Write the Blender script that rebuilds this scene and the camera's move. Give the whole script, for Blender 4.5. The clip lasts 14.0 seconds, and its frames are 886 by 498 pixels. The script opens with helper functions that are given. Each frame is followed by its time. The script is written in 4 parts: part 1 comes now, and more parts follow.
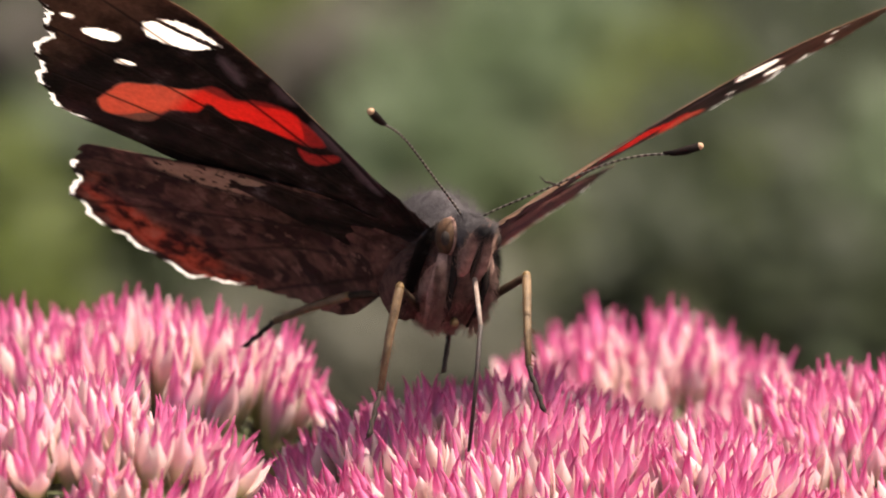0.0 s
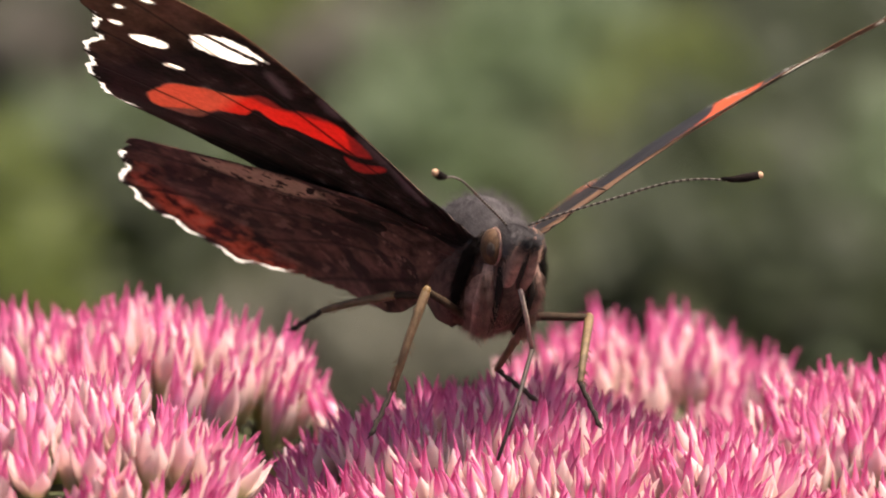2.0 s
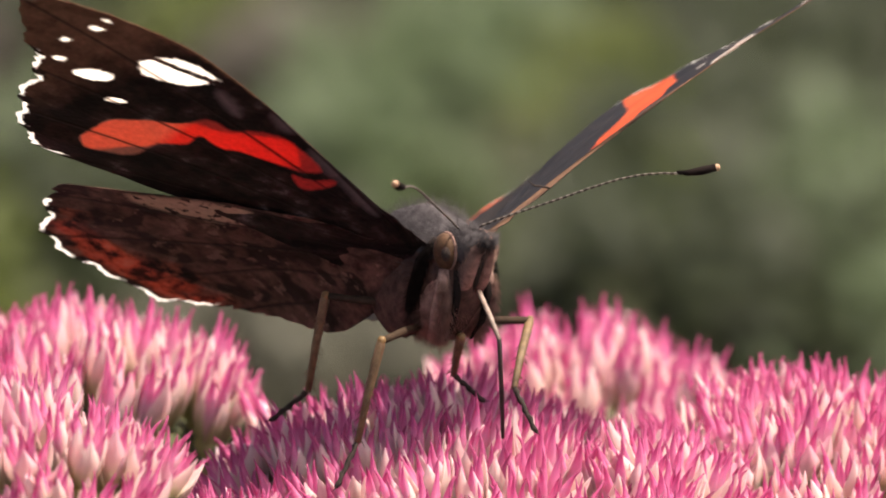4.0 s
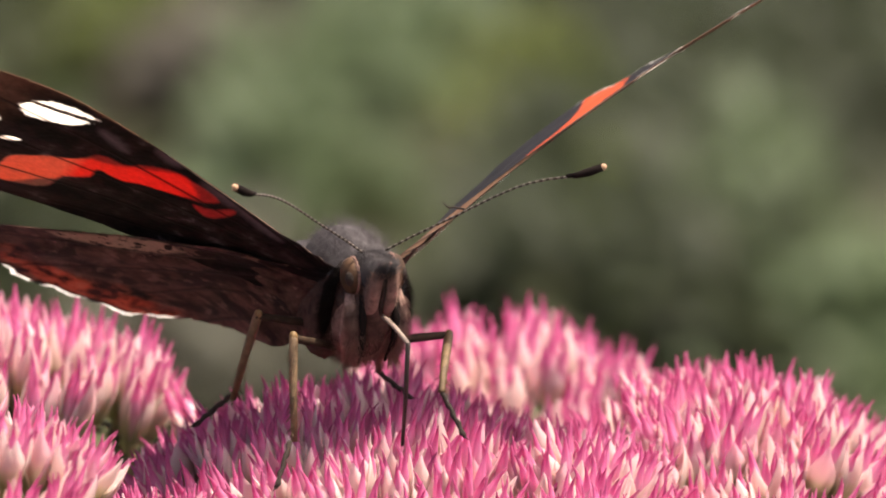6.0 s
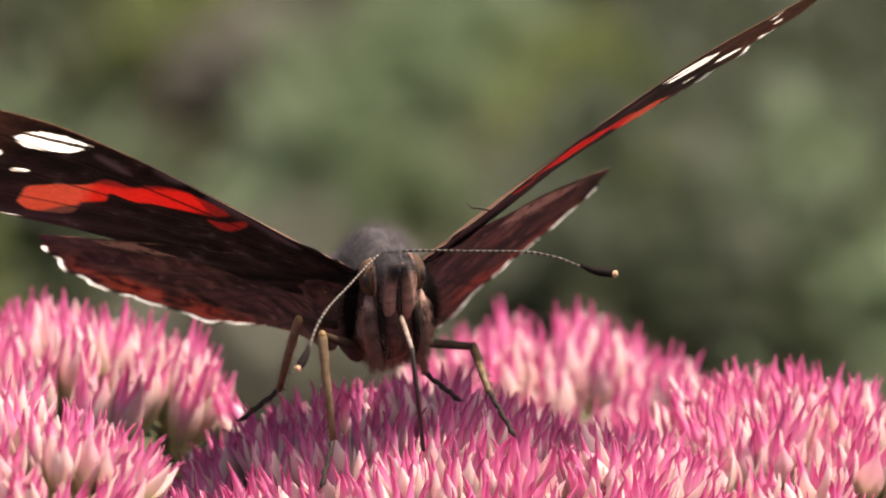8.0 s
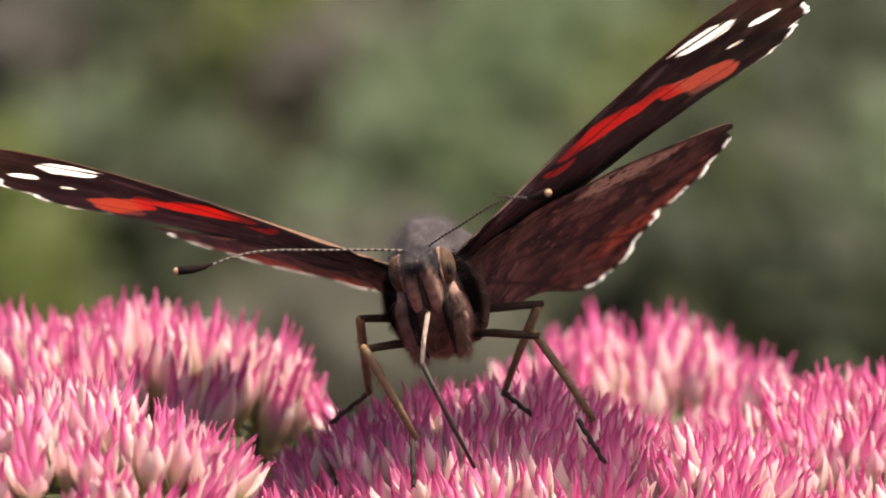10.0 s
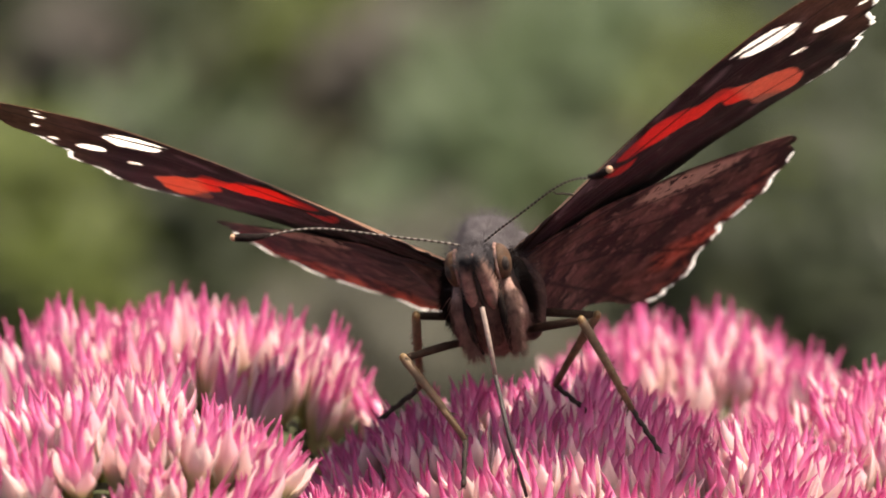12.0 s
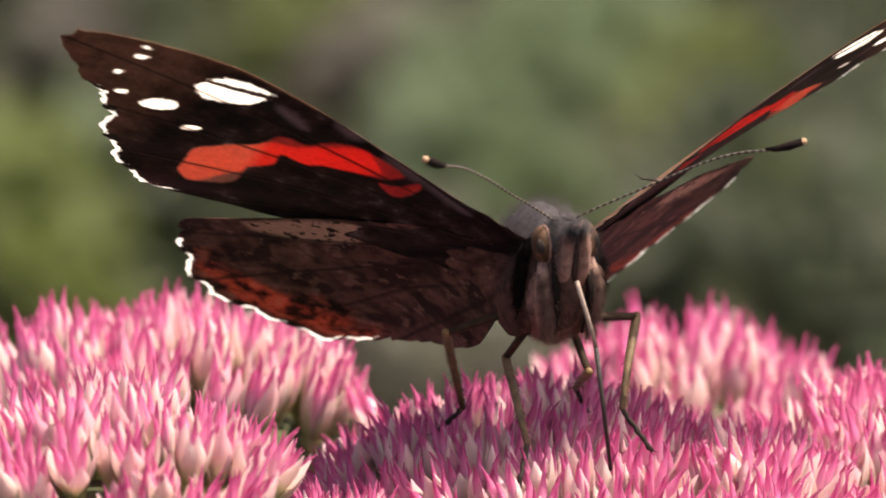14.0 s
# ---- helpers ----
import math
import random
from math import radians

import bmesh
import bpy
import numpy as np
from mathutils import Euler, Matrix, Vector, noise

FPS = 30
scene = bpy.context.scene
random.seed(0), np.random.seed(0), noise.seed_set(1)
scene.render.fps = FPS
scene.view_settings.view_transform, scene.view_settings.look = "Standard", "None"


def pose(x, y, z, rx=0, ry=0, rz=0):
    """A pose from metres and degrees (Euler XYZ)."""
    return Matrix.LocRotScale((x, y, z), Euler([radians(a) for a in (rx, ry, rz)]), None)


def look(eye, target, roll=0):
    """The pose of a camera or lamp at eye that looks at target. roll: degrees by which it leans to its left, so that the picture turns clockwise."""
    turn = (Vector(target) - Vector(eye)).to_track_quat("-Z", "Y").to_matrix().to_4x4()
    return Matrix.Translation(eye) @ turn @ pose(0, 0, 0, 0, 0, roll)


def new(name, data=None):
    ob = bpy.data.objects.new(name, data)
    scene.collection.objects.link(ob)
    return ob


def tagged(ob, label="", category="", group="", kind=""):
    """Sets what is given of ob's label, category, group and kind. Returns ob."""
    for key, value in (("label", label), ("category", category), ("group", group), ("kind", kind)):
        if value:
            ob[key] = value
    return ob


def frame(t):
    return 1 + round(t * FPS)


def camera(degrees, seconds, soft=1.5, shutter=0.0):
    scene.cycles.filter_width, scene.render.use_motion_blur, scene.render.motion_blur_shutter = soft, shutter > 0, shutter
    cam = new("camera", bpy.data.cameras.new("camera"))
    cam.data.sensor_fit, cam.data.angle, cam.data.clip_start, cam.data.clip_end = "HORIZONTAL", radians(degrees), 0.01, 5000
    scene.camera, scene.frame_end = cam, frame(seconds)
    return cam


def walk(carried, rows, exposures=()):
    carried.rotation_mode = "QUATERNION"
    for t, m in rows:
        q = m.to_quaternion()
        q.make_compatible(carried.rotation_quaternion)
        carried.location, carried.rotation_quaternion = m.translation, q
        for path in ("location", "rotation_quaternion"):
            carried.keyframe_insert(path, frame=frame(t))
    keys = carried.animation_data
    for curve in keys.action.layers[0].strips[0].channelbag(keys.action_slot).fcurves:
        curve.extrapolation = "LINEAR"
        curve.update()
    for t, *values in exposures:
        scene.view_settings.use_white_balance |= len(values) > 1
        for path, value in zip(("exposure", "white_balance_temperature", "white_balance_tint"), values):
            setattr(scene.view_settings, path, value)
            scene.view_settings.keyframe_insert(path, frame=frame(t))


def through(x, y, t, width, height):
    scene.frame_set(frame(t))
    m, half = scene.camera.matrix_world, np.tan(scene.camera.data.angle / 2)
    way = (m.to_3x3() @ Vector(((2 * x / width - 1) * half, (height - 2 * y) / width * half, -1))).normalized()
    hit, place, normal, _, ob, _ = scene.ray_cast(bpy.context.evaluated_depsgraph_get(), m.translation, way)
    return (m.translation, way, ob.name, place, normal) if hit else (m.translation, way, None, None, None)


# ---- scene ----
U = 0.0012                        # model unit in metres
AIM = Vector((0.0, 0.0, 0.40))    # where the lens points at the start, above the ground
TILT, FAR = radians(10), 356.0    # the camera's tilt and its distance in model units
LENS = 784 / math.tan(radians(3.6))


def place(x, y, z):
    """Model units about the aim point to the world."""
    return AIM + U * Vector((x, y, z))


cam = camera(7.2, 14.0, soft=1.9)
EYE = place(0, -FAR * math.cos(TILT), FAR * math.sin(TILT))
cam.data.dof.use_dof = True
cam.data.dof.focus_distance = 355 * U
cam.data.dof.aperture_fstop = cam.data.lens / 1000 / 0.0048


def panned(dx, dy):
    """The camera turned on its tripod so that the picture moves by dx to the right and dy down."""
    return look(EYE, place(-dx * FAR / LENS, math.sin(TILT) * dy * FAR / LENS, math.cos(TILT) * dy * FAR / LENS))


PAN = [(0, 0, 0), (1, -1, 0), (1.5, 0, 1), (2, 2, 1), (2.5, 2, 0), (2.8, 0, 0), (3, -5, 0), (3.25, -27, 0), (3.5, -57, 0),
       (4, -119, -0.5), (4.2, -140, -1), (4.8, -195, -2), (5.5, -236, -3), (6.3, -254, -2), (6.5, -254, -2), (7, -246, 0), (7.5, -217, 1), (8, -165, 5),
       (8.2, -138, 6), (8.8, -82, 7), (9.6, -26, 6), (10.3, 15, 5), (10.5, 29, 4), (11, 67, 4), (11.3, 79, 2), (11.5, 82, 1),
       (12, 82, -1), (12.5, 82, -2), (13, 82, -3), (13.5, 81, -4), (13.75, 78, -5), (14, 71, -6)]
walk(cam, [(t, panned(dx, dy)) for t, dx, dy in PAN], exposures=((0, 1.10, 7000, 12), (14, 1.10, 7000, 12)))

# ---- daylight ----
SUN_UP, SUN_TURN = 70, 103        # degrees above the horizon; turn of the sun from straight behind the flowers
world = bpy.data.worlds.new("world")
scene.world = world
world.use_nodes = True
sky = world.node_tree.nodes.new("ShaderNodeTexSky")
sky.sky_type, sky.sun_disc = "NISHITA", False
sky.air_density, sky.dust_density, sky.ozone_density = 0.7, 6.0, 0.35
sky.sun_elevation, sky.sun_rotation = radians(SUN_UP), radians(SUN_TURN)
world.node_tree.links.new(sky.outputs[0], world.node_tree.nodes["Background"].inputs[0])
world.node_tree.nodes["Background"].inputs[1].default_value = 0.15
sun = new("sun", bpy.data.lights.new("sun", "SUN"))
sun.data.energy, sun.data.angle, sun.data.color = 4.4, radians(0.53), (1.0, 0.95, 0.87)
way = Vector((math.sin(radians(SUN_TURN)) * math.cos(radians(SUN_UP)), math.cos(radians(SUN_TURN)) * math.cos(radians(SUN_UP)), math.sin(radians(SUN_UP))))
sun.matrix_world = look(AIM + way, AIM)


# ---- materials ----
def nodes_of(name):
    m = bpy.data.materials.new(name)
    m.use_nodes = True
    t = m.node_tree
    return m, t, t.nodes["Principled BSDF"], t.nodes["Material Output"]


def link(t, a, b):
    t.links.new(a, b)


def node(t, kind, **given):
    n = t.nodes.new(kind)
    for key, value in given.items():
        n.inputs[key].default_value = value
    return n


def ramp(t, source, stops):
    n = t.nodes.new("ShaderNodeValToRGB")
    while len(n.color_ramp.elements) < len(stops):
        n.color_ramp.elements.new(0.5)
    for e, (at, colour) in zip(n.color_ramp.elements, stops):
        e.position, e.color = at, (*colour, 1)
    link(t, source, n.inputs[0])
    return n.outputs[0]


def noise_of(t, scale, detail=4.0, rough=0.6, source=None):
    n = node(t, "ShaderNodeTexNoise", Scale=scale, Detail=detail, Roughness=rough)
    link(t, source or t.nodes.new("ShaderNodeTexCoord").outputs["Object"], n.inputs["Vector"])
    return n.outputs["Fac"]


def mixed(t, fac, a, b, how="MIX"):
    n = t.nodes.new("ShaderNodeMix")
    n.data_type, n.blend_type = "RGBA", how
    for value, socket in ((fac, n.inputs[0]), (a, n.inputs[6]), (b, n.inputs[7])):
        if hasattr(value, "links"):
            link(t, value, socket)
        else:
            socket.default_value = value if not isinstance(value, tuple) else (*value, 1)
    return n.outputs[2]


def calc(t, how, a, b=0.0, c=0.0):
    n = t.nodes.new("ShaderNodeMath")
    n.operation = how
    for value, socket in zip((a, b, c), n.inputs):
        if hasattr(value, "links"):
            link(t, value, socket)
        else:
            socket.default_value = value
    return n.outputs[0]


def field(t, name):
    n = t.nodes.new("ShaderNodeAttribute")
    n.attribute_name = name
    return n


def bump(t, b, height, strength, distance):
    n = node(t, "ShaderNodeBump", Strength=strength, Distance=distance)
    link(t, height, n.inputs["Height"])
    link(t, n.outputs[0], b.inputs["Normal"])


def thin(t, b, out, colour, share):
    """Lets a share of the light through the sheet."""
    tr = t.nodes.new("ShaderNodeBsdfTranslucent")
    link(t, colour, tr.inputs[0])
    mix = t.nodes.new("ShaderNodeMixShader")
    if hasattr(share, "links"):
        link(t, share, mix.inputs[0])
    else:
        mix.inputs[0].default_value = share
    link(t, b.outputs[0], mix.inputs[1])
    link(t, tr.outputs[0], mix.inputs[2])
    link(t, mix.outputs[0], out.inputs[0])


def petal_material():
    """Cream petals flushed with pink, and magenta carpels that darken towards their beaks."""
    m, t, b, out = nodes_of("petal")
    along = field(t, "along").outputs["Fac"]
    info = t.nodes.new("ShaderNodeObjectInfo")
    n1 = noise_of(t, 900, 3)
    streak = noise_of(t, 2600, 2)
    a = calc(t, "ADD", along, calc(t, "MULTIPLY_ADD", n1, 0.24, -0.12))
    cream = ramp(t, a, [(0.0, (0.40, 0.44, 0.16)), (0.22, (0.60, 0.57, 0.33)), (0.45, (0.84, 0.68, 0.61)), (0.86, (0.87, 0.70, 0.68)), (0.99, (0.82, 0.55, 0.64))])
    flushed = ramp(t, a, [(0.0, (0.50, 0.47, 0.24)), (0.25, (0.77, 0.60, 0.55)), (0.55, (0.79, 0.44, 0.57)), (0.80, (0.76, 0.23, 0.46)), (0.95, (0.64, 0.10, 0.34))])
    share = node(t, "ShaderNodeMapRange", **{"From Min": 0.62, "From Max": 1.0, "To Min": 0.0, "To Max": 0.65})
    link(t, info.outputs["Random"], share.inputs["Value"])
    petal = mixed(t, share.outputs[0], cream, flushed)
    carpel = ramp(t, a, [(0.0, (0.55, 0.50, 0.28)), (0.22, (0.82, 0.59, 0.60)), (0.48, (0.81, 0.44, 0.59)), (0.68, (0.77, 0.27, 0.49)), (0.85, (0.62, 0.115, 0.32)), (1.0, (0.36, 0.042, 0.15))])
    colour = mixed(t, field(t, "carpel").outputs["Fac"], petal, carpel)
    colour = mixed(t, calc(t, "MULTIPLY", streak, 0.16), colour, (0.84, 0.66, 0.66))
    link(t, colour, b.inputs["Base Color"])
    b.inputs["Roughness"].default_value = 0.65
    b.inputs["Specular IOR Level"].default_value = 0.16
    bump(t, b, streak, 0.12, 0.0001)
    thin(t, b, out, colour, 0.58)
    return m


def plain_material(name, low, high, scale, rough=0.6, relief=0.3, depth=0.0002, through=0.0, spec=0.35):
    m, t, b, out = nodes_of(name)
    n = noise_of(t, scale, 6)
    n2 = noise_of(t, scale * 7, 3)
    f = calc(t, "ADD", calc(t, "MULTIPLY", n, 0.75), calc(t, "MULTIPLY", n2, 0.25))
    colour = ramp(t, f, [(0.32, low), (0.68, high)])
    link(t, colour, b.inputs["Base Color"])
    b.inputs["Roughness"].default_value = rough
    b.inputs["Specular IOR Level"].default_value = spec
    bump(t, b, n2, relief, depth)
    if through:
        thin(t, b, out, colour, through)
    return m


def over(t, name, soft, ragged, colour, under):
    """Lays a colour on the wing wherever the named field is positive, with an edge ragged like scales."""
    edge = calc(t, "ADD", field(t, name).outputs["Fac"], calc(t, "MULTIPLY_ADD", ragged, 0.5, -0.25))
    n = node(t, "ShaderNodeMapRange", **{"From Min": -soft, "From Max": soft})
    link(t, edge, n.inputs["Value"])
    return mixed(t, n.outputs[0], under, colour)


def wing_material(name, side, hind):
    m, t, b, out = nodes_of(name)
    fine = noise_of(t, 2600, 3)
    mid = noise_of(t, 520, 5, 0.65)
    broad = noise_of(t, 130, 4, 0.6)
    if side == "under":
        if hind:
            marble = noise_of(t, 330, 2, 0.5)
            colour = ramp(t, mid, [(0.36, (0.046, 0.023, 0.018)), (0.62, (0.185, 0.098, 0.076))])
            black = ramp(t, calc(t, "ADD", calc(t, "MULTIPLY", marble, 0.7), calc(t, "MULTIPLY", mid, 0.3)), [(0.49, (0.0, 0.0, 0.0)), (0.54, (1.0, 1.0, 1.0))])
            colour = mixed(t, calc(t, "MULTIPLY", black, 0.82), colour, (0.007, 0.004, 0.004))
            fleck = ramp(t, noise_of(t, 620, 3, 0.65), [(0.58, (0.0, 0.0, 0.0)), (0.63, (1.0, 1.0, 1.0))])
            colour = mixed(t, calc(t, "MULTIPLY", fleck, 0.6), colour, (0.30, 0.18, 0.14))
            dots = ramp(t, noise_of(t, 1300, 2), [(0.38, (0.02, 0.012, 0.01)), (0.45, (0.52, 0.38, 0.28))])
            colour = over(t, "pale", 0.25, mid, dots, colour)
            red = ramp(t, mid, [(0.41, (0.015, 0.007, 0.005)), (0.46, (0.12, 0.038, 0.026)), (0.55, (0.40, 0.125, 0.072)), (0.66, (0.40, 0.21, 0.15))])
            colour = over(t, "red", 0.5, marble, red, colour)
        else:
            colour = ramp(t, calc(t, "ADD", calc(t, "MULTIPLY", mid, 0.6), calc(t, "MULTIPLY", broad, 0.4)), [(0.45, (0.007, 0.005, 0.005)), (0.55, (0.024, 0.014, 0.012)), (0.60, (0.045, 0.031, 0.030)), (0.66, (0.14, 0.105, 0.11))])
            colour = over(t, "pale", 0.35, mid, (0.17, 0.135, 0.145), colour)
            colour = over(t, "brown", 1.6, mid, ramp(t, mid, [(0.35, (0.075, 0.036, 0.022)), (0.7, (0.23, 0.125, 0.08))]), colour)
            red = ramp(t, field(t, "outward").outputs["Fac"], [(0.40, (0.78, 0.062, 0.055)), (0.52, (0.80, 0.095, 0.072)), (0.55, (0.74, 0.34, 0.23))])
            colour = over(t, "red", 0.12, mid, red, colour)
    else:
        if hind:
            colour = ramp(t, mid, [(0.3, (0.012, 0.009, 0.007)), (0.7, (0.038, 0.027, 0.021))])
            colour = over(t, "red", 0.15, mid, (0.78, 0.15, 0.07), colour)
        else:
            colour = ramp(t, mid, [(0.3, (0.008, 0.007, 0.007)), (0.7, (0.028, 0.022, 0.020))])
            colour = over(t, "brown", 0.6, mid, (0.15, 0.085, 0.055), colour)
            colour = over(t, "red", 0.12, mid, (0.82, 0.13, 0.05), colour)
    vein = calc(t, "MULTIPLY", field(t, "vein").outputs["Fac"], 0.9)
    colour = mixed(t, vein, colour, (0.015, 0.010, 0.008))
    colour = over(t, "costa", 0.10, fine, (0.15, 0.075, 0.045), colour)
    colour = over(t, "fringe", 0.05, fine, (0.86, 0.84, 0.80), colour)
    colour = mixed(t, 0.35, colour, ramp(t, fine, [(0.3, (0.35, 0.35, 0.35)), (0.7, (1, 1, 1))]), "MULTIPLY")
    colour = over(t, "white", 0.08, fine, mixed(t, calc(t, "MULTIPLY", vein, 0.95), (0.93, 0.89, 0.82), (0.16, 0.08, 0.05)), colour)
    link(t, colour, b.inputs["Base Color"])
    b.inputs["Roughness"].default_value = 0.55
    b.inputs["Specular IOR Level"].default_value = 0.07
    bump(t, b, calc(t, "ADD", fine, calc(t, "MULTIPLY", field(t, "vein").outputs["Fac"], 0.6)), 0.5, 0.00008)
    glow = node(t, "ShaderNodeMapRange", **{"From Min": -0.1, "From Max": 0.1, "To Min": 0.20 if hind else 0.10, "To Max": 0.88})
    link(t, calc(t, "MAXIMUM", field(t, "white").outputs["Fac"], field(t, "fringe").outputs["Fac"]), glow.inputs["Value"])
    band = node(t, "ShaderNodeMapRange", **{"From Min": -0.1, "From Max": 0.1, "To Min": 0.0, "To Max": 0.32 if hind else 0.44})
    link(t, field(t, "red").outputs["Fac"], band.inputs["Value"])
    thin(t, b, out, colour, calc(t, "MAXIMUM", glow.outputs[0], band.outputs[0]))
    return m


PETAL = petal_material()
CORE = plain_material("green_stalk", (0.024, 0.028, 0.010), (0.062, 0.066, 0.024), 500, 0.7)
SOIL = plain_material("soil", (0.020, 0.017, 0.011), (0.048, 0.040, 0.026), 6, 0.95, 0.6, 0.01)
FUR = plain_material("grey_fur", (0.028, 0.025, 0.026), (0.090, 0.079, 0.081), 1500, 0.9, 0.6, 0.0002, 0.0, 0.08)
PALE_FUR = plain_material("pale_fur", (0.11, 0.064, 0.052), (0.38, 0.235, 0.190), 1500, 0.85, 0.6, 0.0002, 0.0, 0.1)
BREAST = plain_material("pinkish_fur", (0.085, 0.048, 0.038), (0.34, 0.200, 0.162), 1500, 0.85, 0.6, 0.0002, 0.0, 0.1)
FLANK = plain_material("dark_brown_fur", (0.030, 0.016, 0.013), (0.120, 0.066, 0.052), 1500, 0.9, 0.6, 0.0002, 0.0, 0.08)
KNEE = plain_material("ochre_knee", (0.09, 0.05, 0.018), (0.21, 0.125, 0.048), 2000, 0.5, 0.3, 0.00005)
BLACK = plain_material("black_scales", (0.004, 0.003, 0.003), (0.018, 0.012, 0.010), 1800, 0.85, 0.4, 0.0001, 0.0, 0.05)
DARK = plain_material("dark_chitin", (0.012, 0.009, 0.008), (0.045, 0.032, 0.026), 1800, 0.7, 0.5, 0.0001, 0.0, 0.12)
DARK_LEG = plain_material("dark_leg", (0.014, 0.009, 0.006), (0.055, 0.033, 0.020), 1500, 0.7, 0.5, 0.0001, 0.0, 0.12)
EYE_BROWN = plain_material("eye_brown", (0.028, 0.014, 0.007), (0.085, 0.043, 0.021), 2200, 0.7, 0.2, 0.00004, 0.0, 0.2)
LEG = plain_material("leg_tan", (0.060, 0.036, 0.018), (0.19, 0.118, 0.060), 1600, 0.55, 0.5, 0.0001)
PALE_RING = plain_material("pale_ring", (0.07, 0.06, 0.05), (0.18, 0.15, 0.125), 2500, 0.6)
CLUB_TIP = plain_material("club_tip", (0.26, 0.14, 0.075), (0.44, 0.28, 0.17), 2500, 0.5)
TONGUE_PALE = plain_material("tongue_pale", (0.13, 0.09, 0.07), (0.30, 0.22, 0.18), 2500, 0.5)
TONGUE = plain_material("tongue", (0.010, 0.006, 0.005), (0.045, 0.027, 0.022), 2500, 0.5)
UNDER_FORE, UPPER_FORE = wing_material("forewing_under", "under", False), wing_material("forewing_upper", "upper", False)
UNDER_HIND, UPPER_HIND = wing_material("hindwing_under", "under", True), wing_material("hindwing_upper", "upper", True)


# ---- building helpers ----
def mesh_of(name, verts, faces, materials, slots=None, smooth=True):
    me = bpy.data.meshes.new(name)
    me.from_pydata([tuple(v) for v in verts], [], faces)
    for m in materials:
        me.materials.append(m)
    me.polygons.foreach_set("use_smooth", [smooth] * len(me.polygons))
    if slots is not None:
        me.polygons.foreach_set("material_index", slots)
    me.update()
    return me


def floats(me, name, values):
    me.attributes.new(name, "FLOAT", "POINT").data.foreach_set("value", np.asarray(values, dtype=np.float32))


def part(name, me, parent, m=None, label=""):
    ob = new(name, me)
    ob.parent = parent
    if m is not None:
        ob.matrix_basis = m
    return tagged(ob, label)


class Shape:
    """Collects vertices and faces of one mesh."""

    def __init__(self):
        self.v, self.f, self.slot = [], [], []

    def tube(self, path, radii, sides=7, slot=0):
        path = [Vector(p) for p in path]
        base = len(self.v)
        for n, (p, r) in enumerate(zip(path, radii)):
            d = (path[min(n + 1, len(path) - 1)] - path[max(n - 1, 0)]).normalized()
            a = d.cross(Vector((0.31, 0.87, 0.38))).normalized()
            b = d.cross(a)
            for k in range(sides):
                w = 2 * math.pi * k / sides
                self.v.append(p + r * (math.cos(w) * a + math.sin(w) * b))
        for n in range(len(path) - 1):
            for k in range(sides):
                i, j = base + n * sides + k, base + n * sides + (k + 1) % sides
                self.f.append((i, j, j + sides, i + sides))
                self.slot.append(slot)
        for start, flip in ((base, True), (base + (len(path) - 1) * sides, False)):
            ring = list(range(start, start + sides))
            self.f.append(tuple(reversed(ring)) if flip else tuple(ring))
            self.slot.append(slot)
        return self

    def ball(self, centre, size, rows=14, sides=20, slot=0, shape=None, lumps=0.0):
        base = len(self.v)
        for n in range(rows + 1):
            for k in range(sides):
                a, w = math.pi * n / rows, 2 * math.pi * k / sides
                p = Vector((math.sin(a) * math.cos(w), math.cos(a), math.sin(a) * math.sin(w)))
                if lumps:
                    p = p * (1 + lumps * noise.noise(p * 2.3))
                p = Vector((p.x * size[0], p.y * size[1], p.z * size[2]))
                self.v.append(Vector(centre) + (shape(p) if shape else p))
        for n in range(rows):
            for k in range(sides):
                i, j = base + n * sides + k, base + n * sides + (k + 1) % sides
                self.f.append((i, i + sides, j + sides, j))
                self.slot.append(slot)
        return self

    def spike(self, p, d, r, slot=0):
        a = d.cross(Vector((0.31, 0.87, 0.38))).normalized() * r
        b = d.normalized().cross(a)
        base = len(self.v)
        self.v += [p + a, p - 0.5 * a + 0.87 * b, p - 0.5 * a - 0.87 * b, p + d]
        self.f += [(base, base + 1, base + 3), (base + 1, base + 2, base + 3), (base + 2, base, base + 3)]
        self.slot += [slot] * 3
        return self

    def done(self, name, *materials, turn=None, scale=U):
        v = [scale * ((turn @ p) if turn is not None else p) for p in self.v]
        return mesh_of(name, v, self.f, materials, self.slot)


# ---- ground ----
def build_ground():
    s = 60.0
    n = 24
    v = [((i / n - 0.5) * s, (j / n - 0.5) * s, 0) for j in range(n + 1) for i in range(n + 1)]
    f = [(j * (n + 1) + i, j * (n + 1) + i + 1, (j + 1) * (n + 1) + i + 1, (j + 1) * (n + 1) + i) for j in range(n) for i in range(n)]
    tagged(new("ground", mesh_of("ground", v, f, [SOIL])), "dark brown garden soil", "ground", kind="structure")


build_ground()


# ---- plants far behind ----
def leaf_material(name, low, high):
    return plain_material(name, low, high, 60, 0.55, 0.2, 0.001, 0.35)


